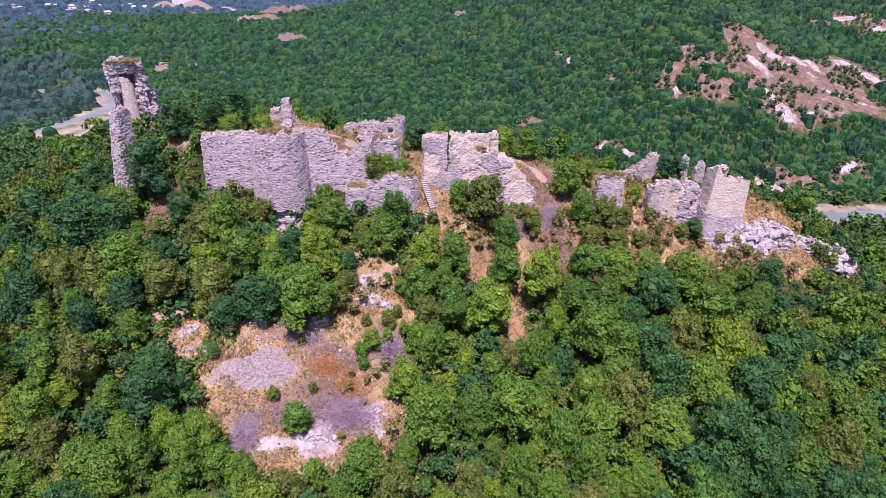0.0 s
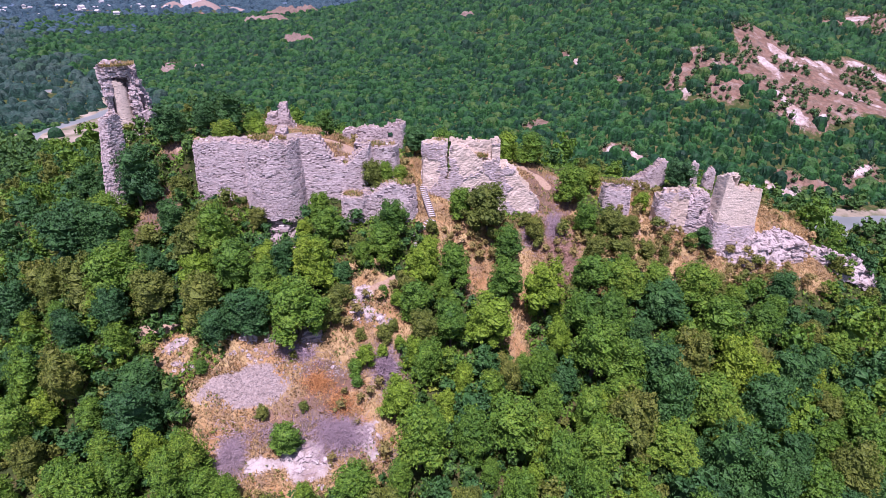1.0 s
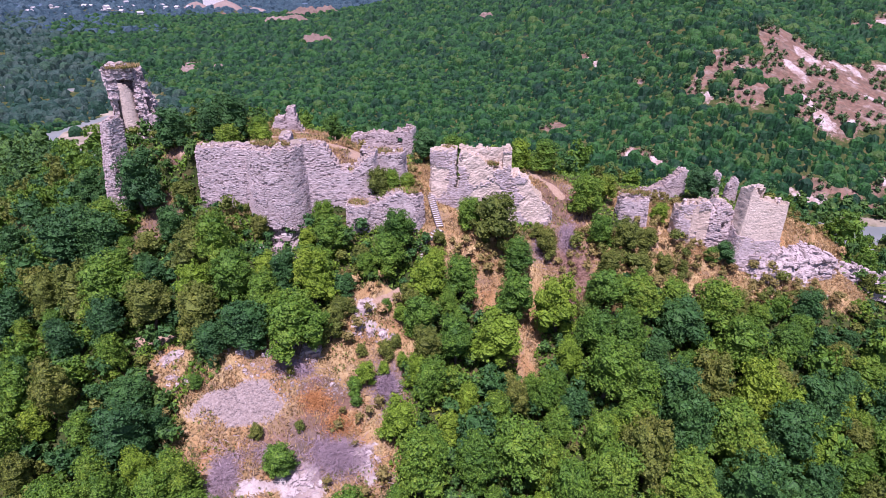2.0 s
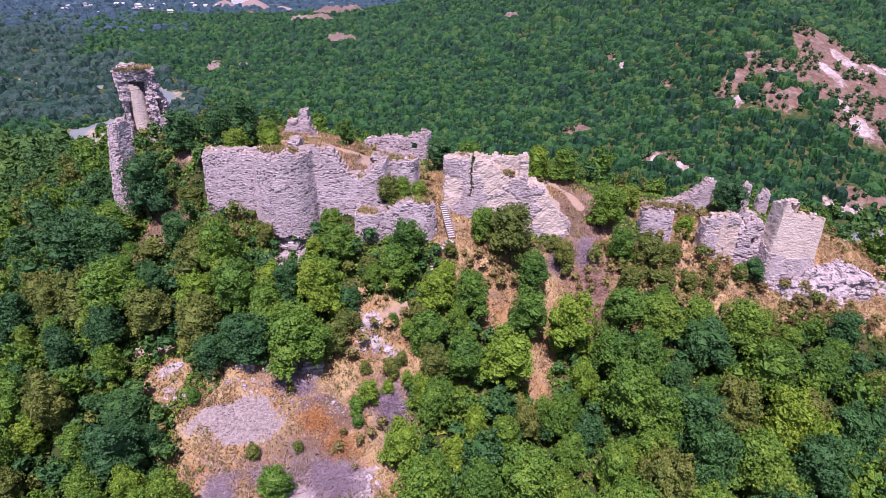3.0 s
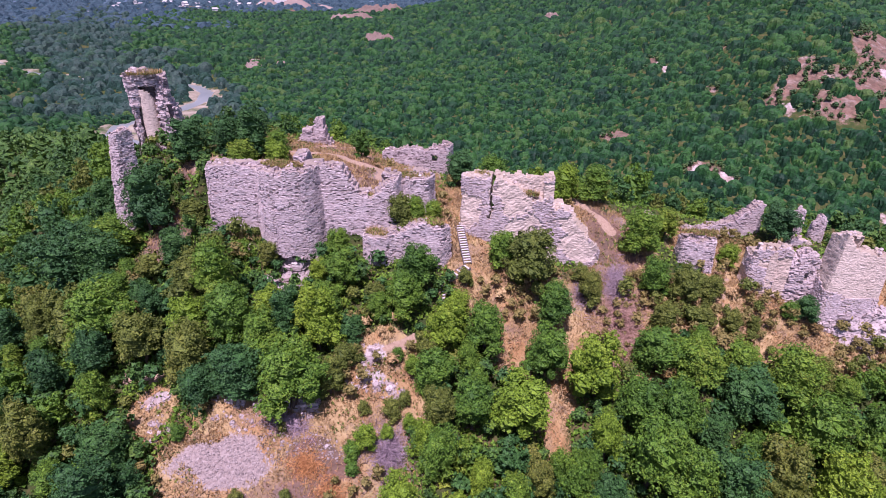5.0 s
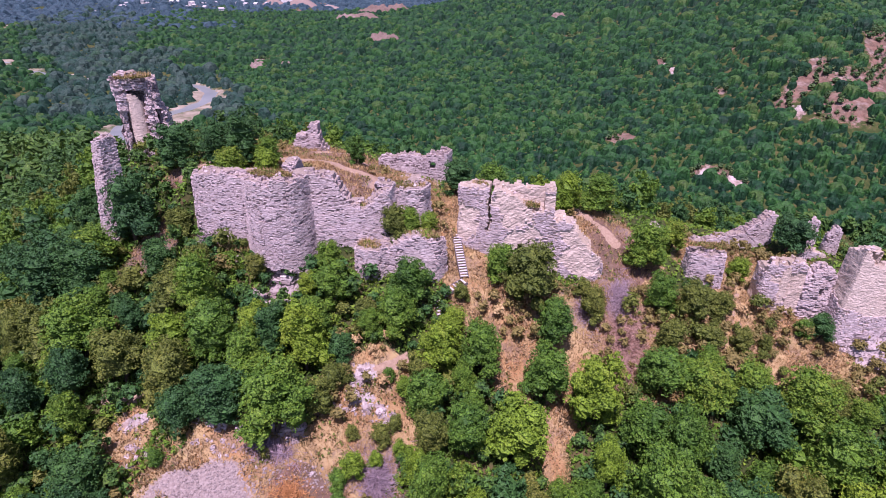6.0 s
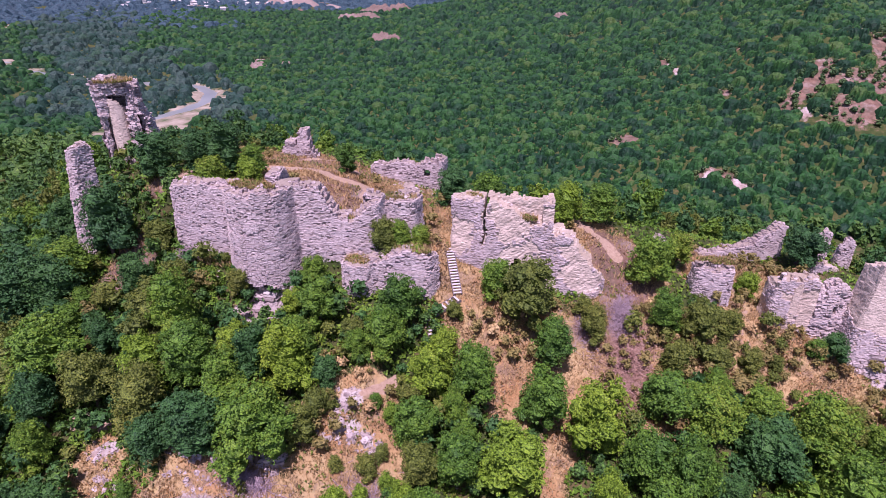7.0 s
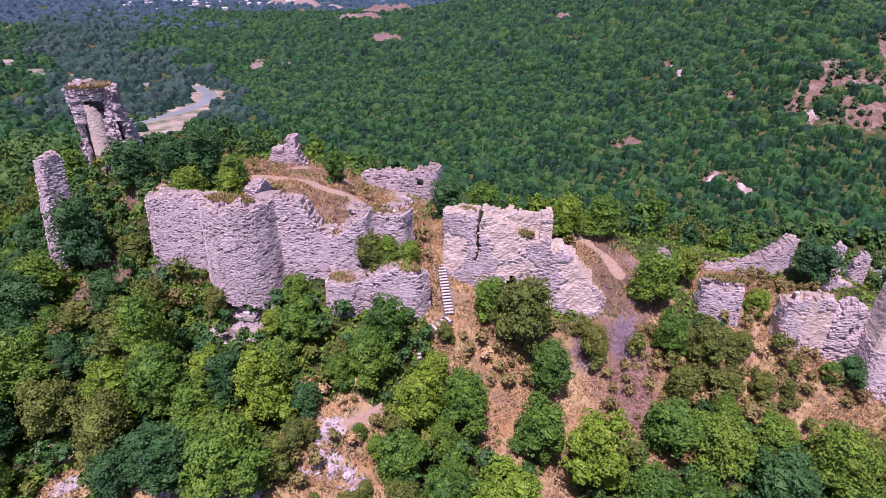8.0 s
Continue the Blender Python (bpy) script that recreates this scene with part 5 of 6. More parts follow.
rng = np.random.default_rng(11)
near_rows = scatter(rng, 8500, -74, 74, 25, 106, 1.85, slope_allowed, PLANTED)
others = []
for x, y, r in near_rows:
    grow = 1.0 + 0.32 * float(smooth(10, 28, x) * (1 - smooth(56, 64, y)))
    if -47 < x < 47 and 24 < y < 67 and len(PLANTED) < 330:
        plant(x, y, r * grow, tall=1.0 + 0.3 * (y < 53), kind=rng.choice(["green", "dark", "olive", "light"], p=[0.26, 0.62, 0.10, 0.02] if x > 18 and y < 46 else [0.58, 0.05, 0.14, 0.23] if -6 < x < 17 and y < 52 else [0.58, 0.18, 0.16, 0.08] if x > 12 else [0.60, 0.16, 0.14, 0.10] if x > -16 else [0.36, 0.48, 0.11, 0.05] if x < -31 and y > 48 else [0.48, 0.26, 0.16, 0.10]))
        PLANTED.append((x, y, r))
    else:
        others.append((x, y, r * grow))
joined_trees("slope_woodland", "leafy green wood on the flanks of the ridge", others, [M_LEAF, M_LEAF_DARK, M_LEAF_DRY], 12, 520, 0.14)


# bushes and low growth between the trees
def bush_allowed(x, y, r):
    yf, dep = np.interp(x, RX, RY), np.interp(x, RX, RD)
    inside = (x > -31) & (x < 52) & (y > yf - 1.0) & (y < yf + dep)
    return ~inside & (openness(x, y) < 0.42)


bush_rows = scatter(np.random.default_rng(14), 7000, -50, 54, 30, 84, 0.85, bush_allowed, [])
joined_trees("bushes", "low green bushes between the trees", [(x, y, r * 1.15) for x, y, r in bush_rows], [M_LEAF_MID, M_LEAF_DARK, M_LEAF_DRY], 15, 84, 0.30, cores=1)


def scrub_allowed(x, y, r):
    k = masks(x, y)
    yf = np.interp(x, RX, RY)
    patchy = fbm(x / 4, y / 4, 3, 90)
    return (chain_distance(BARE_STREAK, x, y) > 1.7) & (k["dry"] > 0.4) & (k["path"] < 0.3) & (k["earth"] < 0.55) & (k["gravel"] < 0.4) & (k["rock"] < 0.5) & (patchy > 0.57 - 0.10 * smooth(12, 20, x)) & (y < yf + 14)


scrub_rows = scatter(np.random.default_rng(17), 14000, -36, 58, 30, 86, 0.66, scrub_allowed, [])
joined_trees("dry_scrub", "low olive and rusty scrub on the dry slopes", scrub_rows, [M_SCRUB, M_SCRUB, M_STRAW], 18, 52, 0.36, cores=1)


def undergrowth():
    rng = np.random.default_rng(5)
    n = 150000
    x, y = rng.uniform(-62, 66, n), rng.uniform(22, 92, n)
    k = masks(x, y)
    o = np.maximum.reduce(list(k.values()))
    patch = fbm(x / 3.0, y / 3.0, 3, 40)
    z = ground(x, y)
    up = np.tile(np.array([0.0, -0.3, 0.9]), (n, 1))
    low = (o < 0.5) & (rng.random(n) < 0.3 + 0.7 * ((x > -42) & (x < 16) & (y > 38) & (y < 68)))
    weeds = (o >= 0.4) & (k["path"] < 0.4) & (k["gravel"] < 0.4) & (patch > 0.58) & (rng.random(n) < 0.4)
    for name, pick, mat, size, lift, label in (("undergrowth", low, M_LEAF, 0.40, 0.28, "low green undergrowth between the trees"),
                                               ("weeds", weeds, M_LEAF_DRY, 0.24, 0.18, "patchy olive weeds on the dry slopes")):
        c = np.stack([x, y, z + lift * rng.uniform(0.1, 1.6, n)], axis=1)[pick]
        tagged(new(name, faces_mesh(name, leaf_blades(rng, c, up[pick], size, 0.9), mat)), label, "undergrowth", kind="stuff")
    # tufts of straw: slim blades
    dry = (o >= 0.35) & (k["path"] < 0.3) & (k["rock"] < 0.5) & (k["gravel"] < 0.5) & (k["sand"] < 0.3) & (rng.random(n) < 1 - 0.5 * np.clip(k["earth"], 0, 1))
    c = np.stack([x, y, z - 0.03], axis=1)[dry]
    c = np.repeat(c, 4, axis=0) + rng.normal(0, 0.17, (4 * dry.sum(), 3)) * np.array([1, 1, 0])
    m = len(c)
    a = rng.uniform(0, 6.28, m)
    side = np.stack([np.cos(a), np.sin(a), 0 * a], axis=1) * rng.uniform(0.025, 0.06, (m, 1))
    tip = c + np.stack([rng.normal(0, 0.15, m), rng.normal(0, 0.15, m), rng.uniform(0.15, 0.5, m)], axis=1)
    tagged(new("dry_grass", faces_mesh("dry_grass", np.stack([c - side, c + side, tip], axis=1), M_STRAW)), "dry straw-coloured grass on the open slopes", "grass", kind="stuff")


undergrowth()


def tuft_patch(label, x, y, z, rx, ry, n, seed, turn=0.0, mat=M_LEAF_DRY, straw=True, size=0.22, lift=0.35):
    """Grass and weeds on a broken wall top or ledge."""
    rng = np.random.default_rng(seed)
    q, a = np.sqrt(rng.random(n)), rng.uniform(0, 6.28, n)
    u, v = rx * q * np.cos(a), ry * q * np.sin(a)
    c, s = math.cos(radians(turn)), math.sin(radians(turn))
    p = np.stack([x + u * c - v * s, y + u * s + v * c, z + lift * rng.random(n) * (1.2 - q)], axis=1)
    ob = thing("weed_tuft", label, "weeds", "weeds on the ruins")
    tagged(part("foliage", faces_mesh("foliage", leaf_blades(rng, p, np.tile([0.0, -0.3, 0.9], (n, 1)), size, 0.9), mat), ob), kind="stuff")
    if straw:
        b = np.repeat(p, 2, axis=0) * np.array([1, 1, 0]) + np.array([0, 0, z - 0.1])
        m = len(b)
        w = rng.uniform(0, 6.28, m)
        side = np.stack([np.cos(w), np.sin(w), 0 * w], axis=1) * 0.05
        tip = b + np.stack([rng.normal(0, 0.15, m), rng.normal(0, 0.15, m), rng.uniform(0.25, 0.65, m)], axis=1)
        tagged(part("straw", faces_mesh("straw", np.stack([b - side, b + side, tip], axis=1), M_STRAW), ob), kind="stuff")


tuft_patch("dry grass cap on the tower fragment", -43.9, 73.9, 27.5, 2.0, 1.2, 420, 61, 30)
tuft_patch("weeds on the turret stub", -9.0, 66.0, 20.1, 1.9, 0.9, 260, 62)
tuft_patch("grass on the small wall block", 21.6, 71.6, 13.9, 2.0, 0.6, 200, 63)
tuft_patch("weeds hanging over the wall top", -1.9, 67.2, 20.3, 0.8, 0.5, 130, 64)
tuft_patch("weeds in the notch of the wall", 3.0, 67.3, 18.5, 1.1, 0.5, 220, 65)
tuft_patch("grass along the curtain wall top", -20.6, 60.8, 22.2, 2.2, 0.7, 260, 66)
tuft_patch("weeds in the gap of the curtain wall", -12.9, 64.3, 18.4, 1.4, 0.8, 220, 67, mat=M_LEAF)
tuft_patch("weeds on the bastion edge", -11.6, 61.4, 15.5, 1.2, 0.8, 200, 68)
tuft_patch("green weeds on the bastion edge", -6.6, 62.3, 16.7, 1.8, 0.8, 260, 69, mat=M_LEAF)
tuft_patch("dry weeds at the foot of the curtain wall", -25.5, 60.4, 14.2, 3.0, 0.8, 260, 70)


# heaps of dead branches
def brush(label, x, y, rx, ry, n, seed, mat=None, thick=1.0, reach=1.0):
    rng = np.random.default_rng(seed)
    q, a = np.abs(rng.normal(0, 0.55, n)), rng.uniform(0, 6.28, n)
    q = q * (0.6 + 0.9 * vnoise(np.cos(a) * 2 + seed, np.sin(a) * 2, seed))
    px, py = x + rx * q * np.cos(a), y + ry * q * np.sin(a)
    pz = ground(px, py) + rng.uniform(0, 0.6, n) * np.clip(1.05 - q, 0.05, 1)
    c = np.stack([px, py, pz], axis=1)
    d = rng.normal(0, 1, (n, 3)) * np.array([1, 1, 0.5])
    d = d / np.linalg.norm(d, axis=1, keepdims=True) * rng.uniform(0.3, 0.9, (n, 1)) * reach
    s = np.cross(d, rng.normal(0, 1, (n, 3)))
    s = s / np.linalg.norm(s, axis=1, keepdims=True) * rng.uniform(0.010, 0.024, (n, 1)) * thick
    tagged(new("brush_pile", faces_mesh("brush_pile", np.stack([c - d - s, c - d + s, c + d + s * 0.4, c + d - s * 0.4], axis=1), mat or M_TWIG, 4)), label, "dead branches", kind="stuff")


brush("heap of dry purple-grey branches on the terrace", -18.2, 35.2, 1.5, 2.1, 3200, 51)
brush("dry branches spread over the white rock", -9.2, 37.9, 2.7, 1.9, 4200, 52)
brush("dry branches beside the path", -5.9, 44.4, 1.6, 1.9, 2600, 53)
brush("dry branches in the red gully", 12.9, 65.6, 1.4, 2.8, 3000, 54)
def slope_scrub_allowed(x, y, r):
    k = masks(x, y)
    yf = np.interp(x, RX, RY)
    below = (y < yf - 0.8) & (y > yf - 12)
    right = (x > 13) & (x < 52) & (k["dry"] > 0.15)
    left = (x > -36) & (x < -24) & (k["earth"] < 0.3)
    return below & (right | left) & (k["path"] < 0.3) & (k["rock"] < 0.4) & (fbm(x / 5, y / 5, 3, 57) > 0.44)


low_rows = scatter(np.random.default_rng(19), 9000, -36, 54, 46, 74, 0.98, slope_scrub_allowed, [])
joined_trees("olive_scrub", "low olive-brown scrub on the slope below the walls", low_rows, [M_LEAF_DRY, M_SCRUB, M_LEAF_RUST], 20, 200, 0.19, cores=1)


def weeds():
    """Dead stalks and dry weeds of the open ground, one thin blade each."""
    rng = np.random.default_rng(41)
    x, y = rng.uniform(-36, 56, 400000), rng.uniform(30, 86, 400000)
    k = masks(x, y)
    yf, dep = np.interp(x, RX, RY), np.interp(x, RX, RD)
    patchy = fbm(x / 2.2, y / 2.2, 3, 91)
    ok = (k["dry"] > 0.4) & (k["path"] < 0.3) & (rng.random(len(x)) > 0.85 * smooth(0.35, 0.7, k["earth"])) & (k["gravel"] < 0.45) & (k["rock"] < 0.45) & (patchy > rng.uniform(0.40, 0.62, len(x))) & (y < yf + dep + 4)
    x, y = x[ok][:44000], y[ok][:44000]
    n = len(x)
    z = ground(x, y)
    h = rng.uniform(0.12, 0.38, n) * (0.6 + 0.9 * fbm(x / 3, y / 3, 2, 19))
    a, lean = rng.uniform(0, 6.28, n), rng.normal(0, 0.20, (n, 2))
    w = rng.uniform(0.05, 0.13, n)
    foot = np.stack([x, y, z - 0.03], axis=1)
    side = np.stack([np.cos(a) * w, np.sin(a) * w, np.zeros(n)], axis=1)
    top = foot + np.stack([lean[:, 0], lean[:, 1], h], axis=1)
    tagged(new("dry_weeds", faces_mesh("dry_weeds", np.stack([foot - side, foot + side, top], axis=1), M_WEED)), "dead brown and rusty weeds on the dry ground", "weeds", kind="stuff")


M_WEED = leaf_material("dead_weeds", [(0.273, 0.194, 0.125), (0.357, 0.260, 0.145), (0.483, 0.316, 0.145), (0.462, 0.204, 0.069), (0.525, 0.367, 0.196), (0.210, 0.204, 0.065)], spread=0.5, stand=0.35, tint=True, depth=0.4)
weeds()
brush("orange dead fern on the terrace", -11.9, 41.8, 2.0, 1.3, 1500, 57, M_FERN, 1.3, 0.4)
brush("rusty dead fern below the orange patch", -9.4, 40.4, 2.8, 1.8, 1300, 59, M_FERN, 1.1, 0.4)
brush("pinkish dead stalks in the lower gully", 13.6, 62.4, 2.6, 3.4, 5200, 60, M_STALK)
brush("mauve twigs beside the gully", 9.7, 64.2, 1.5, 1.8, 1800, 61)
brush("dead stalks at the foot of the gully", 12.9, 59.4, 1.5, 2.6, 2000, 62, M_STALK)
brush("dead brown stalks on the terrace", -14.2, 37.2, 2.2, 0.9, 900, 58)
brush("dry branches below the trees", -14.5, 44.2, 2.6, 0.9, 900, 55)
brush("dry scrub at the foot of the curtain wall", -28.3, 60.6, 1.4, 0.8, 700, 56)


# ---- woods of the flanks, the valley and the hill beyond ----
def wood(name, label, seed, mat, n, box, spacing, cards, size, allowed, tall=1.0, domes=3):
    rng = np.random.default_rng(seed)
    x0, x1, y0, y1 = box
    x, y = rng.uniform(x0, x1, n), rng.uniform(y0, y1, n)
    ok = allowed(x, y)
    x, y = x[ok], y[ok]
    cells, keep = {}, []
    gap = spacing * rng.uniform(0.55, 1.0, len(x))
    for i in range(len(x)):
        c = (int(x[i] // spacing), int(y[i] // spacing))
        if any((x[i] - x[j]) ** 2 + (y[i] - y[j]) ** 2 < gap[i] * gap[j] for a in (-1, 0, 1) for b in (-1, 0, 1) for j in cells.get((c[0] + a, c[1] + b), [])):
            continue
        cells.setdefault(c, []).append(i)
        keep.append(i)
    x, y, gap = x[keep], y[keep], gap[keep]
    z = ground(x, y)
    clouds = []
    for k in range(10):
        lobes = lobes_for(rng, 1.0, 1.75 * tall, 5)
        body = join_core([lobes[0]] + list(np.array(lobes)[rng.permutation(np.arange(1, len(lobes)))[:domes - 1]]), 0.85, 6, 3, rng)
        clouds.append(np.concatenate([crown_cloud(rng, lobes, cards, size), body]) if cards else body)
    per = min(len(c) for c in clouds)
    r = gap * rng.uniform(0.66, 0.95, len(x))
    a, which = rng.uniform(0, 6.28, len(x)), rng.integers(10, size=len(x))
    base = np.stack([c[-per:] for c in clouds])[which]
    ca, sa = np.cos(a)[:, None, None], np.sin(a)[:, None, None]
    q = np.stack([base[..., 0] * ca - base[..., 1] * sa, base[..., 0] * sa + base[..., 1] * ca, base[..., 2] * rng.uniform(0.75, 1.3, len(x))[:, None, None]], axis=-1) * r[:, None, None, None]
    q = q + np.stack([x, y, z - 0.3], axis=1)[:, None, None, :]
    tagged(new(name, faces_mesh(name, q.reshape(-1, 3, 3), mat)), label, "woodland", kind="stuff")


def stand_plan(rng, n, box, spacing, allowed):
    """Uneven places of the trees of a wood: x, y and the room of each."""
    x0, x1, y0, y1 = box
    x, y = rng.uniform(x0, x1, n), rng.uniform(y0, y1, n)
    ok = allowed(x, y)
    x, y = x[ok], y[ok]
    cells, keep = {}, []
    gap = spacing * (0.32 + 0.68 * rng.random(len(x)) ** 1.6)
    for i in range(len(x)):
        c = (int(x[i] // spacing), int(y[i] // spacing))
        if any((x[i] - x[j]) ** 2 + (y[i] - y[j]) ** 2 < gap[i] * gap[j] for a in (-1, 0, 1) for b in (-1, 0, 1) for j in cells.get((c[0] + a, c[1] + b), [])):
            continue
        cells.setdefault(c, []).append(i)
        keep.append(i)
    return x[keep], y[keep], gap[keep]


def canopy(name, label, seed, mat, n, box, spacing, step, sprays, size, allowed, tall=1.0):
    """A far wood: the closed skin of its crowns, each crown a knobbly dome, with sprays of leaves standing off it."""
    rng = np.random.default_rng(seed)
    tx, ty, gap = stand_plan(rng, n, box, spacing, allowed)
    tr = gap * rng.uniform(0.54, 0.70, len(tx))
    tz = ground(tx, ty) + gap * 0.36 * rng.uniform(0.5, 1.5, len(tx)) + tr * tall * 0.5
    tone = rng.random(len(tx))
    x0, x1, y0, y1 = box
    gx, gy = np.arange(x0 - 6, x1 + 6, step), np.arange(y0 - 6, y1 + 6, step)
    X, Y = np.meshgrid(gx, gy)
    X = X + rng.uniform(-0.3, 0.3, X.shape) * step
    Y = Y + rng.uniform(-0.3, 0.3, Y.shape) * step
    Z, T = np.full(X.shape, -1e4), np.zeros(X.shape)
    for k in range(len(tx)):
        m = int(tr[k] * 1.2 / step) + 1
        ci, cj = int(round((tx[k] - gx[0]) / step)), int(round((ty[k] - gy[0]) / step))
        w = (slice(max(cj - m, 0), cj + m + 1), slice(max(ci - m, 0), ci + m + 1))
        dx, dy = X[w] - tx[k], Y[w] - ty[k]
        ang = np.arctan2(dy, dx)
        rim = tr[k] * (1 + 0.16 * np.sin(3 * ang + 6.28 * tone[k]) + 0.09 * np.sin(5 * ang + 40 * tone[k]))
        q = (dx * dx + dy * dy) / (rim * rim)
        z = np.where(q < 1, tz[k] + tall * tr[k] * (np.sqrt(np.clip(1 - q, 0, 1)) - 0.75) * 0.95, -1e4)
        up = z > Z[w]
        Z[w] = np.where(up, z, Z[w])
        T[w] = np.where(up, tone[k], T[w])
    full = Z > -1e3
    G = ground(X, Y)
    Z = np.where(full, np.maximum(Z + spacing * 0.11 * (fbm(X / (0.22 * spacing), Y / (0.22 * spacing), 2, 7) - 0.5) * 2, G - 0.4), G - 0.8)
    wide = X.shape[1]
    c = (np.arange(X.shape[0] - 1)[:, None] * wide + np.arange(wide - 1)[None, :])
    use = full[:-1, :-1] | full[1:, :-1] | full[:-1, 1:] | full[1:, 1:]
    c = c[use]
    quads = np.stack([c, c + 1, c + wide + 1, c + wide], axis=1)
    used = np.unique(quads)
    back = np.zeros(X.size, int)
    back[used] = np.arange(len(used))
    verts = np.stack([X, Y, Z], axis=-1).reshape(-1, 3)[used]
    dzx, dzy = np.gradient(Z, step, axis=1), np.gradient(Z, step, axis=0)
    # sprays stand in clumps, with dark hollows between
    at = rng.choice(np.flatnonzero(full), int(2 * sprays * full.sum()))
    clump = fbm(X.ravel()[at] / (1.25 * size), Y.ravel()[at] / (1.25 * size), 2, 63)
    keep = clump > 0.47
    at, clump = at[keep], clump[keep]
    normal = np.stack([-dzx, -dzy, np.ones(X.shape)], axis=-1).reshape(-1, 3)[at]
    normal /= np.linalg.norm(normal, axis=1, keepdims=True)
    centre = np.stack([X, Y, Z], axis=-1).reshape(-1, 3)[at] + rng.uniform(-0.5, 0.5, (len(at), 3)) * step * np.array([1, 1, 0.3]) + normal * (size * (0.2 + 2.0 * (clump - 0.45)))[:, None] * rng.uniform(0.5, 1.2, (len(at), 1))
    blades = leaf_blades(rng, centre, normal, size, 0.2).reshape(-1, 3)
    me = bpy.data.meshes.new(name)
    nv, nq, nt = len(verts), len(quads), len(at)
    me.vertices.add(nv + 3 * nt)
    me.vertices.foreach_set("co", np.concatenate([verts, blades]).astype(np.float32).ravel())
    me.loops.add(4 * nq + 3 * nt)
    me.loops.foreach_set("vertex_index", np.concatenate([back[quads].ravel(), nv + np.arange(3 * nt)]).astype(np.int32))
    me.polygons.add(nq + nt)
    me.polygons.foreach_set("loop_start", np.concatenate([4 * np.arange(nq), 4 * nq + 3 * np.arange(nt)]).astype(np.int32))
    me.polygons.foreach_set("loop_total", np.concatenate([np.full(nq, 4), np.full(nt, 3)]).astype(np.int32))
    me.polygons.foreach_set("use_smooth", [False] * (nq + nt))
    tint = np.concatenate([T.ravel()[used], np.repeat(T.ravel()[at], 3)])
    me.attributes.new("tint", "FLOAT", "POINT").data.foreach_set("value", tint.astype(np.float32))
    me.materials.append(mat)
    me.update(calc_edges=True)
    tagged(new(name, me), label, "woodland", kind="stuff")


def in_view(x, y):
    return (x > -1.36 * y - 15) & (x < 0.84 * y + 18)


def low_ground(x, y):
    """The wet floor of the valley, where the willows grow; a low green hill stands beyond it."""
    n = fbm(x / 60, y / 60, 3, 31) - 0.5
    beyond = (y > 470 + 120 * n) & (x > -0.80 * y + 160 * n)
    return (lattice(x, y) < -34.9 + 3.0 * n) & (x < -60) & (y > 262 + 60 * n) & (ground(x, y, False) < -31.5) & ~beyond


def hill_ok(x, y):
    k = masks(x, y)
    thin = vnoise(x / 6, y / 6, 5)
    grassy = fbm(x / 24, y / 24, 3, 60) > 0.62
    near = (np.abs(x) < 74) & (y < 106)
    valley = low_ground(x, y)
    return in_view(x, y) & (k["rock"] < 0.16) & (k["earth"] < 0.16 + 0.7 * (thin > 0.62 + 0.20 * smooth(108, 146, x) * (y < 330))) & (k["sand"] < 0.45) & ~near & ~valley & ~(grassy & (thin > 0.82))


def willow_edge(x, y):
    return -1.02 * y + 10 + 150 * (fbm(x / 90, y / 90, 3, 44) - 0.5) + 30 * (vnoise(x / 12, y / 12, 9) - 0.5)


def valley_ok(x, y):
    k = masks(x, y)
    return in_view(x, y) & low_ground(x, y) & (x > willow_edge(x, y)) & (k["sand"] < 0.5) & (k["earth"] < 0.5)


def left_ok(x, y):
    return in_view(x, y) & (x <= willow_edge(x, y)) & (masks(x, y)["sand"] < 0.5)


def far_drift(x, y):
    return 320 * (fbm(x / 160, y / 160, 3, 52) - 0.5)


def far_ok(x, y):
    return in_view(x, y) & ((y + far_drift(x, y) > 900) | (x + far_drift(x, y) < -560) | (x + far_drift(x, y) < -0.62 * y)) & (masks(x, y)["earth"] < 0.5)


def bank_ok(x, y):
    return hill_ok(x, y) & (river_distance(x, y) > 8)


def seen_flank(x, y):
    return bank_ok(x, y) & ((x < -55) | (x > 62)) & (np.hypot((x - 108) / 18, (y - 156) / 14) > 1)


def close_flank(x, y):
    return seen_flank(x, y) & (np.hypot(x, y - 20) < 128)


wood("near_flank_woodland", "dense green wood on the flanks of the ridge", 89, M_LEAF_MID, 16000, (-130, 125, 45, 140), 4.2, 230, 0.175, close_flank)
wood("flank_woodland", "dense green wood further down the flanks", 91, M_LEAF_MID, 26000, (-330, 205, 50, 192), 4.4, 44, 0.35, lambda x, y: seen_flank(x, y) & ~close_flank(x, y))
wood("back_woodland", "green wood behind the ridge", 96, M_LEAF_MID, 6000, (-56, 63, 104, 192), 4.6, 110, 0.21, bank_ok)
canopy("near_woodland", "green wood on the lower slope", 97, M_LEAF_LOW, 60000, (-95, 95, -60, 26), 5.6, 0.9, 2.6, 0.5, lambda x, y: x > -1e9, 1.25)
canopy("hillside_woodland", "dense dark green oak scrub on the hill", 92, M_LEAF_HILL, 260000, (-420, 330, 190, 400), 5.0, 0.64, 0.0, 0.5, hill_ok, 1.0)
canopy("upper_hillside_woodland", "distant dark green scrub on the hill", 93, M_LEAF_HILL, 150000, (-560, 560, 400, 900), 6.6, 1.5, 0.0, 1.0, hill_ok, 1.1)
canopy("left_hillside_woodland", "green wood on the slopes beside the valley", 98, M_LEAF_HILL, 22000, (-760, -190, 192, 620), 6.2, 1.1, 0.0, 1.0, left_ok, 1.1)
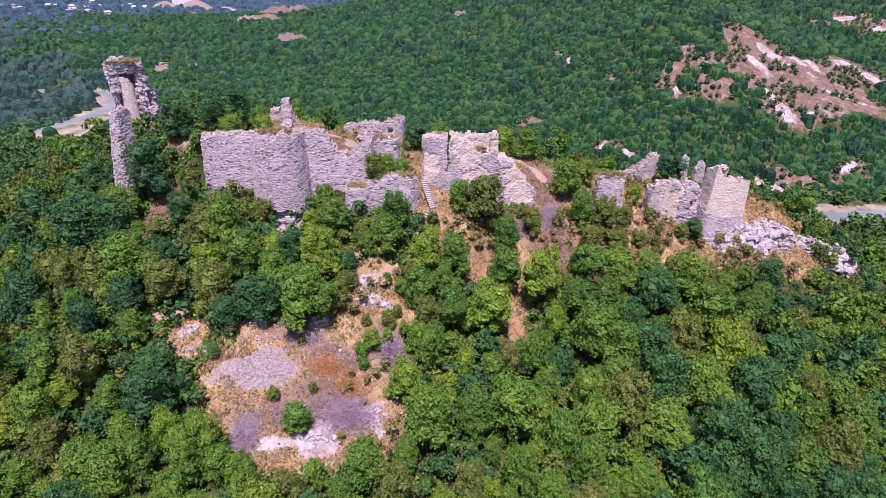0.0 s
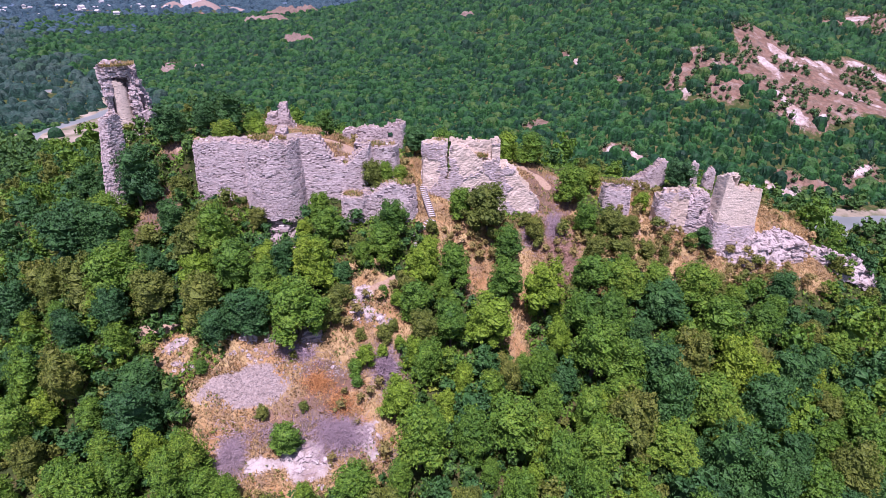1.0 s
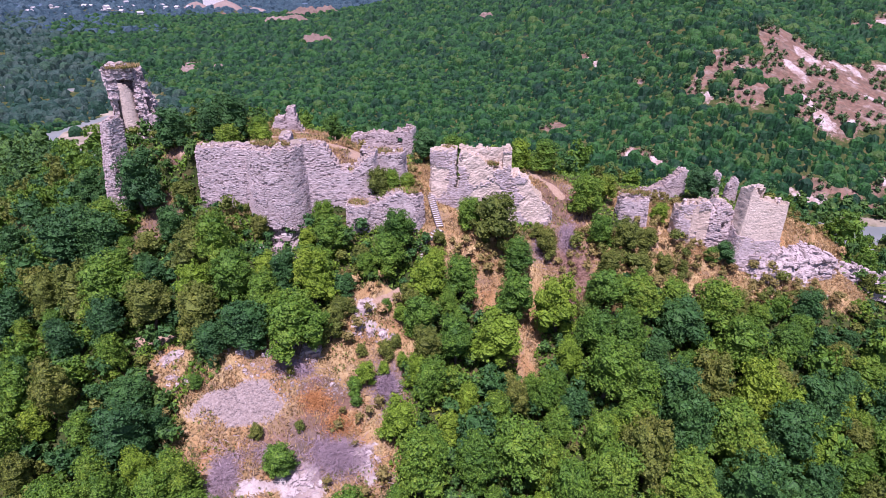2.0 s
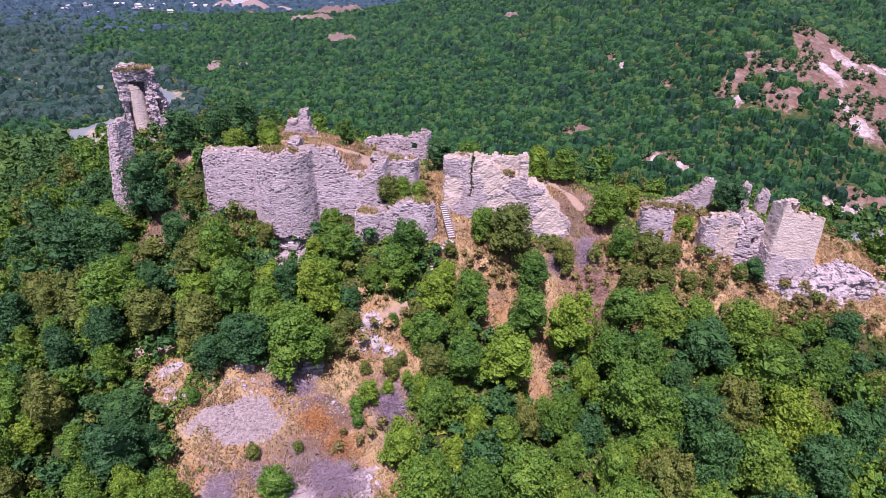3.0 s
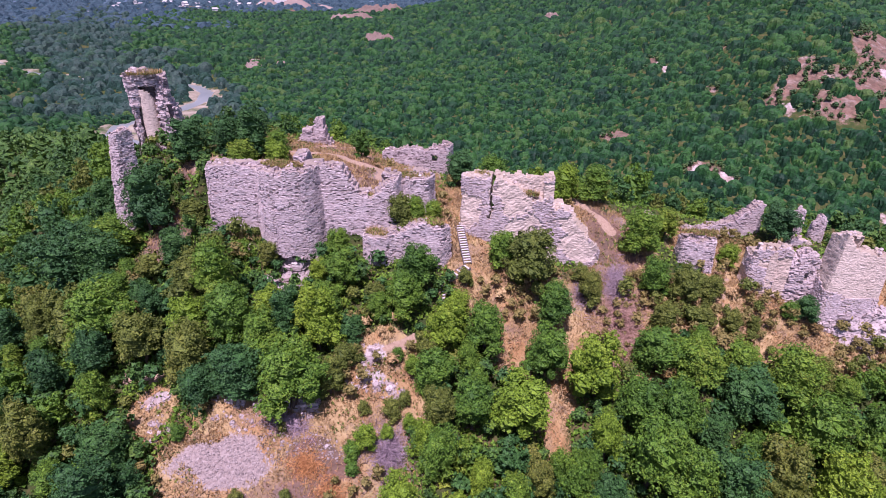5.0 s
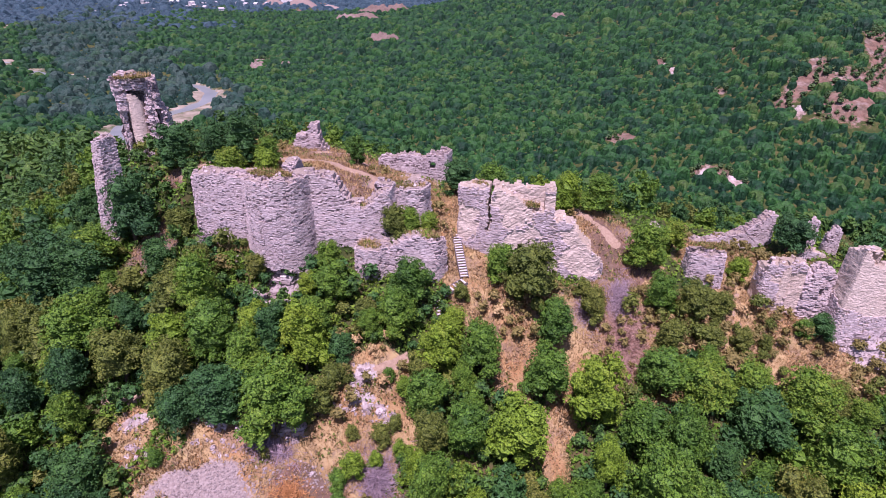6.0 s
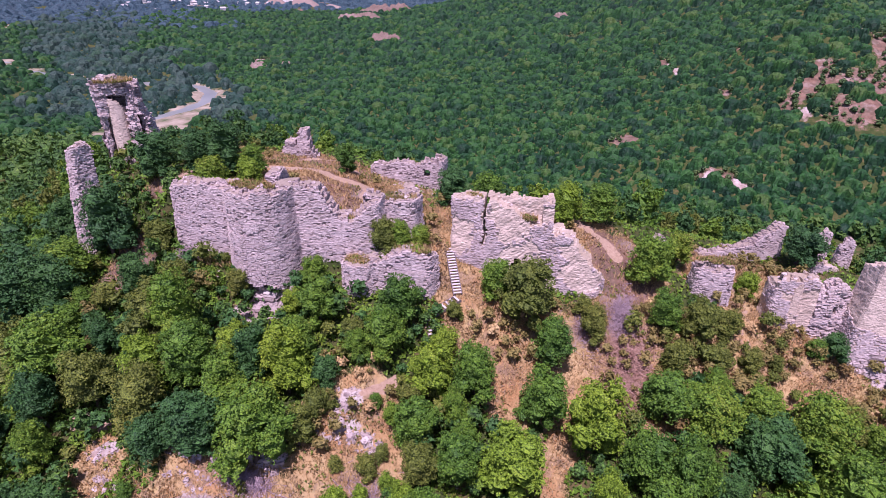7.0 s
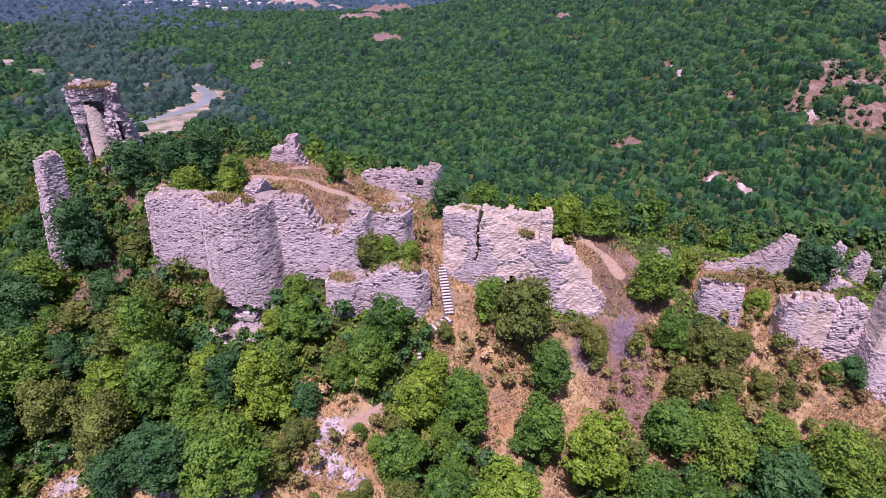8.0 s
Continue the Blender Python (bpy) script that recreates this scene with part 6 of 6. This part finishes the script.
canopy("valley_woodland", "grey-green willow wood along the river", 94, M_LEAF_WILLOW, 36000, (-700, -50, 150, 900), 7.6, 1.3, 0.0, 1.0, valley_ok, 1.15)
canopy("distant_valley_woodland", "distant wood across the valley floor, blue haze in its colour", 95, M_LEAF_HAZED, 50000, (-1500, 200, 620, 1500), 9.0, 4.4, 0.0, 3.0, far_ok, 0.9)


def scar_ok(x, y):
    k = masks(x, y)
    return (np.maximum(k["earth"], k["rock"]) > 0.4) & (k["rock"] < 0.45) & (fbm(x / 9, y / 9, 3, 33) > 0.43 + 0.09 * smooth(116, 146, x) * (x < 200) * (y > 225)) & (y > 150)


wood("scar_scrub", "low scrub on the bare scars of the hill", 99, M_LEAF_SCAR, 60000, (-240, 360, 190, 540), 2.8, 22, 0.42, scar_ok, 0.9, 1)


# ---- the far village ----
def house(x, y, w, d, h, turn, roof):
    z = float(ground(x, y))
    root = thing("house", "small distant white house with a pitched roof", "house", "houses of the far village")
    root.matrix_basis = pose(x, y, z, 0, 0, turn)
    v = [(sx * w / 2, sy * d / 2, sz) for sz in (-2.0, h) for sx, sy in ((-1, -1), (1, -1), (1, 1), (-1, 1))]
    part("wall", mesh_from("wall", v, [(0, 1, 5, 4), (1, 2, 6, 5), (2, 3, 7, 6), (3, 0, 4, 7)], M_WHITE), root)
    e = 0.5
    rv = [(-w / 2 - e, -d / 2 - e, h - 0.2), (w / 2 + e, -d / 2 - e, h - 0.2), (w / 2 + e, d / 2 + e, h - 0.2), (-w / 2 - e, d / 2 + e, h - 0.2), (-w / 2 - e, 0, h + d * 0.3), (w / 2 + e, 0, h + d * 0.3)]
    part("roof", mesh_from("roof", rv, [(0, 1, 5, 4), (2, 3, 4, 5), (1, 2, 5), (3, 0, 4), (3, 2, 1, 0)], roof), root)


M_WHITE = stone_material("white_plaster", [(0.62, 0.60, 0.58), (0.74, 0.72, 0.70), (0.82, 0.80, 0.78)], 0.8)
M_TILE = stone_material("grey_sheet_roof", [(0.40, 0.38, 0.38), (0.52, 0.50, 0.50), (0.62, 0.60, 0.60)], 0.5)
vr = np.random.default_rng(8)
for k in range(24):
    t = vr.random()
    house(-690 + 190 * t + vr.normal(0, 30), 850 + 90 * t + vr.normal(0, 45), vr.uniform(5, 9), vr.uniform(4, 7), vr.uniform(3.5, 5.5), vr.uniform(0, 180), M_TILE)
house(-478, 1010, 36, 12, 15, 10, M_TILE)
house(-512, 838, 7, 6, 6, 40, M_TILE)


def spoil_heap(label, x, y, rx, ry, h, seed, mat, name="spoil_heap", kind="spoil heap", group="quarry heaps"):
    """A bare heap of quarried ground with a rounded, gullied top."""
    rng = np.random.default_rng(seed)
    rings, sides = 9, 30
    verts, faces = [(x, y, float(ground(x, y)) + h)], []
    for i in range(1, rings + 1):
        for j in range(sides):
            a = 2 * math.pi * j / sides
            q = i / rings * (1 + 0.10 * math.sin(3 * a + seed) + 0.01 * float(rng.normal()))
            px, py = x + rx * q * math.cos(a), y + ry * q * math.sin(a)
            drop = h * max(0.0, 1 - (i / rings) ** 1.7) * float(rng.uniform(0.96, 1.03))
            verts.append((px, py, float(ground(px, py)) - 1.0 + drop))
    faces += [(0, 1 + j, 1 + (j + 1) % sides) for j in range(sides)]
    for i in range(rings - 1):
        o = 1 + i * sides
        faces += [(o + j, o + sides + j, o + sides + (j + 1) % sides, o + (j + 1) % sides) for j in range(sides)]
    tagged(new(name, mesh_from(name, verts, faces, mat, True)), label, kind, group)


M_SPOIL = stone_material("quarry_earth", [(0.17, 0.125, 0.11), (0.25, 0.19, 0.165), (0.33, 0.265, 0.235)], 0.4, (0.14, 0.11, 0.08), 0.5, 0.2)
spoil_heap("bare brown heap of quarried earth in the valley", -440, 975, 34, 24, 16, 4, M_SPOIL)
spoil_heap("low rocky heap beside the quarry", -486, 962, 26, 18, 11, 9, M_SPOIL)
spoil_heap("flat pale heap at the foot of the hill", -392, 968, 26, 16, 7, 12, M_SPOIL)
def rock_bluff(label, x, y, rx, ry, h, seed):
    """A broken outcrop with a steep face, ribs and gullies, and a ragged crest."""
    n, m = 40, 14
    u, v = np.meshgrid(np.linspace(-1, 1, n), np.linspace(-1, 1, m))
    edge = np.clip(1.15 - np.hypot(u, 0.8 * v) + 0.5 * (fbm(u * 3 + seed, v * 3, 3, seed) - 0.5), 0, 1)
    px, py = x + rx * u, y + ry * v
    rise = h * np.minimum(edge * 1.9, 1.0) * (0.45 + 0.55 * smooth(-0.9, 0.1, v)) * (0.55 + 0.9 * fbm(u * 4.5 + seed, v * 2.2, 4, seed + 3))
    pz = ground(px, py) - 1.0 + rise
    faces = [(j * n + i, j * n + i + 1, (j + 1) * n + i + 1, (j + 1) * n + i) for j in range(m - 1) for i in range(n - 1)]
    tagged(new("rock_bluff", mesh_from("rock_bluff", np.stack([px, py, pz], axis=-1).reshape(-1, 3), faces, M_BLUFF)), label, "rock", "bluffs on the hill")


M_BLUFF = stone_material("hill_rock", [(0.13, 0.09, 0.072), (0.21, 0.15, 0.125), (0.38, 0.31, 0.28)], 0.5, (0.09, 0.10, 0.05), 0.7, 0.3)
for bx, by, brx, bry, bh in ((-244, 724, 20, 8, 8), (-264, 718, 15, 6, 6.5), (-266, 836, 26, 10, 10), (-238, 852, 18, 8, 9), (-149, 502, 14, 6, 7), (-210, 392, 7, 4, 4.5), (-190, 396, 5, 3, 3), (-2, 560, 8, 5, 6)):
    rock_bluff("bare pale rock bluff among the scrub of the hill", bx, by, brx, bry, bh, int(brx))
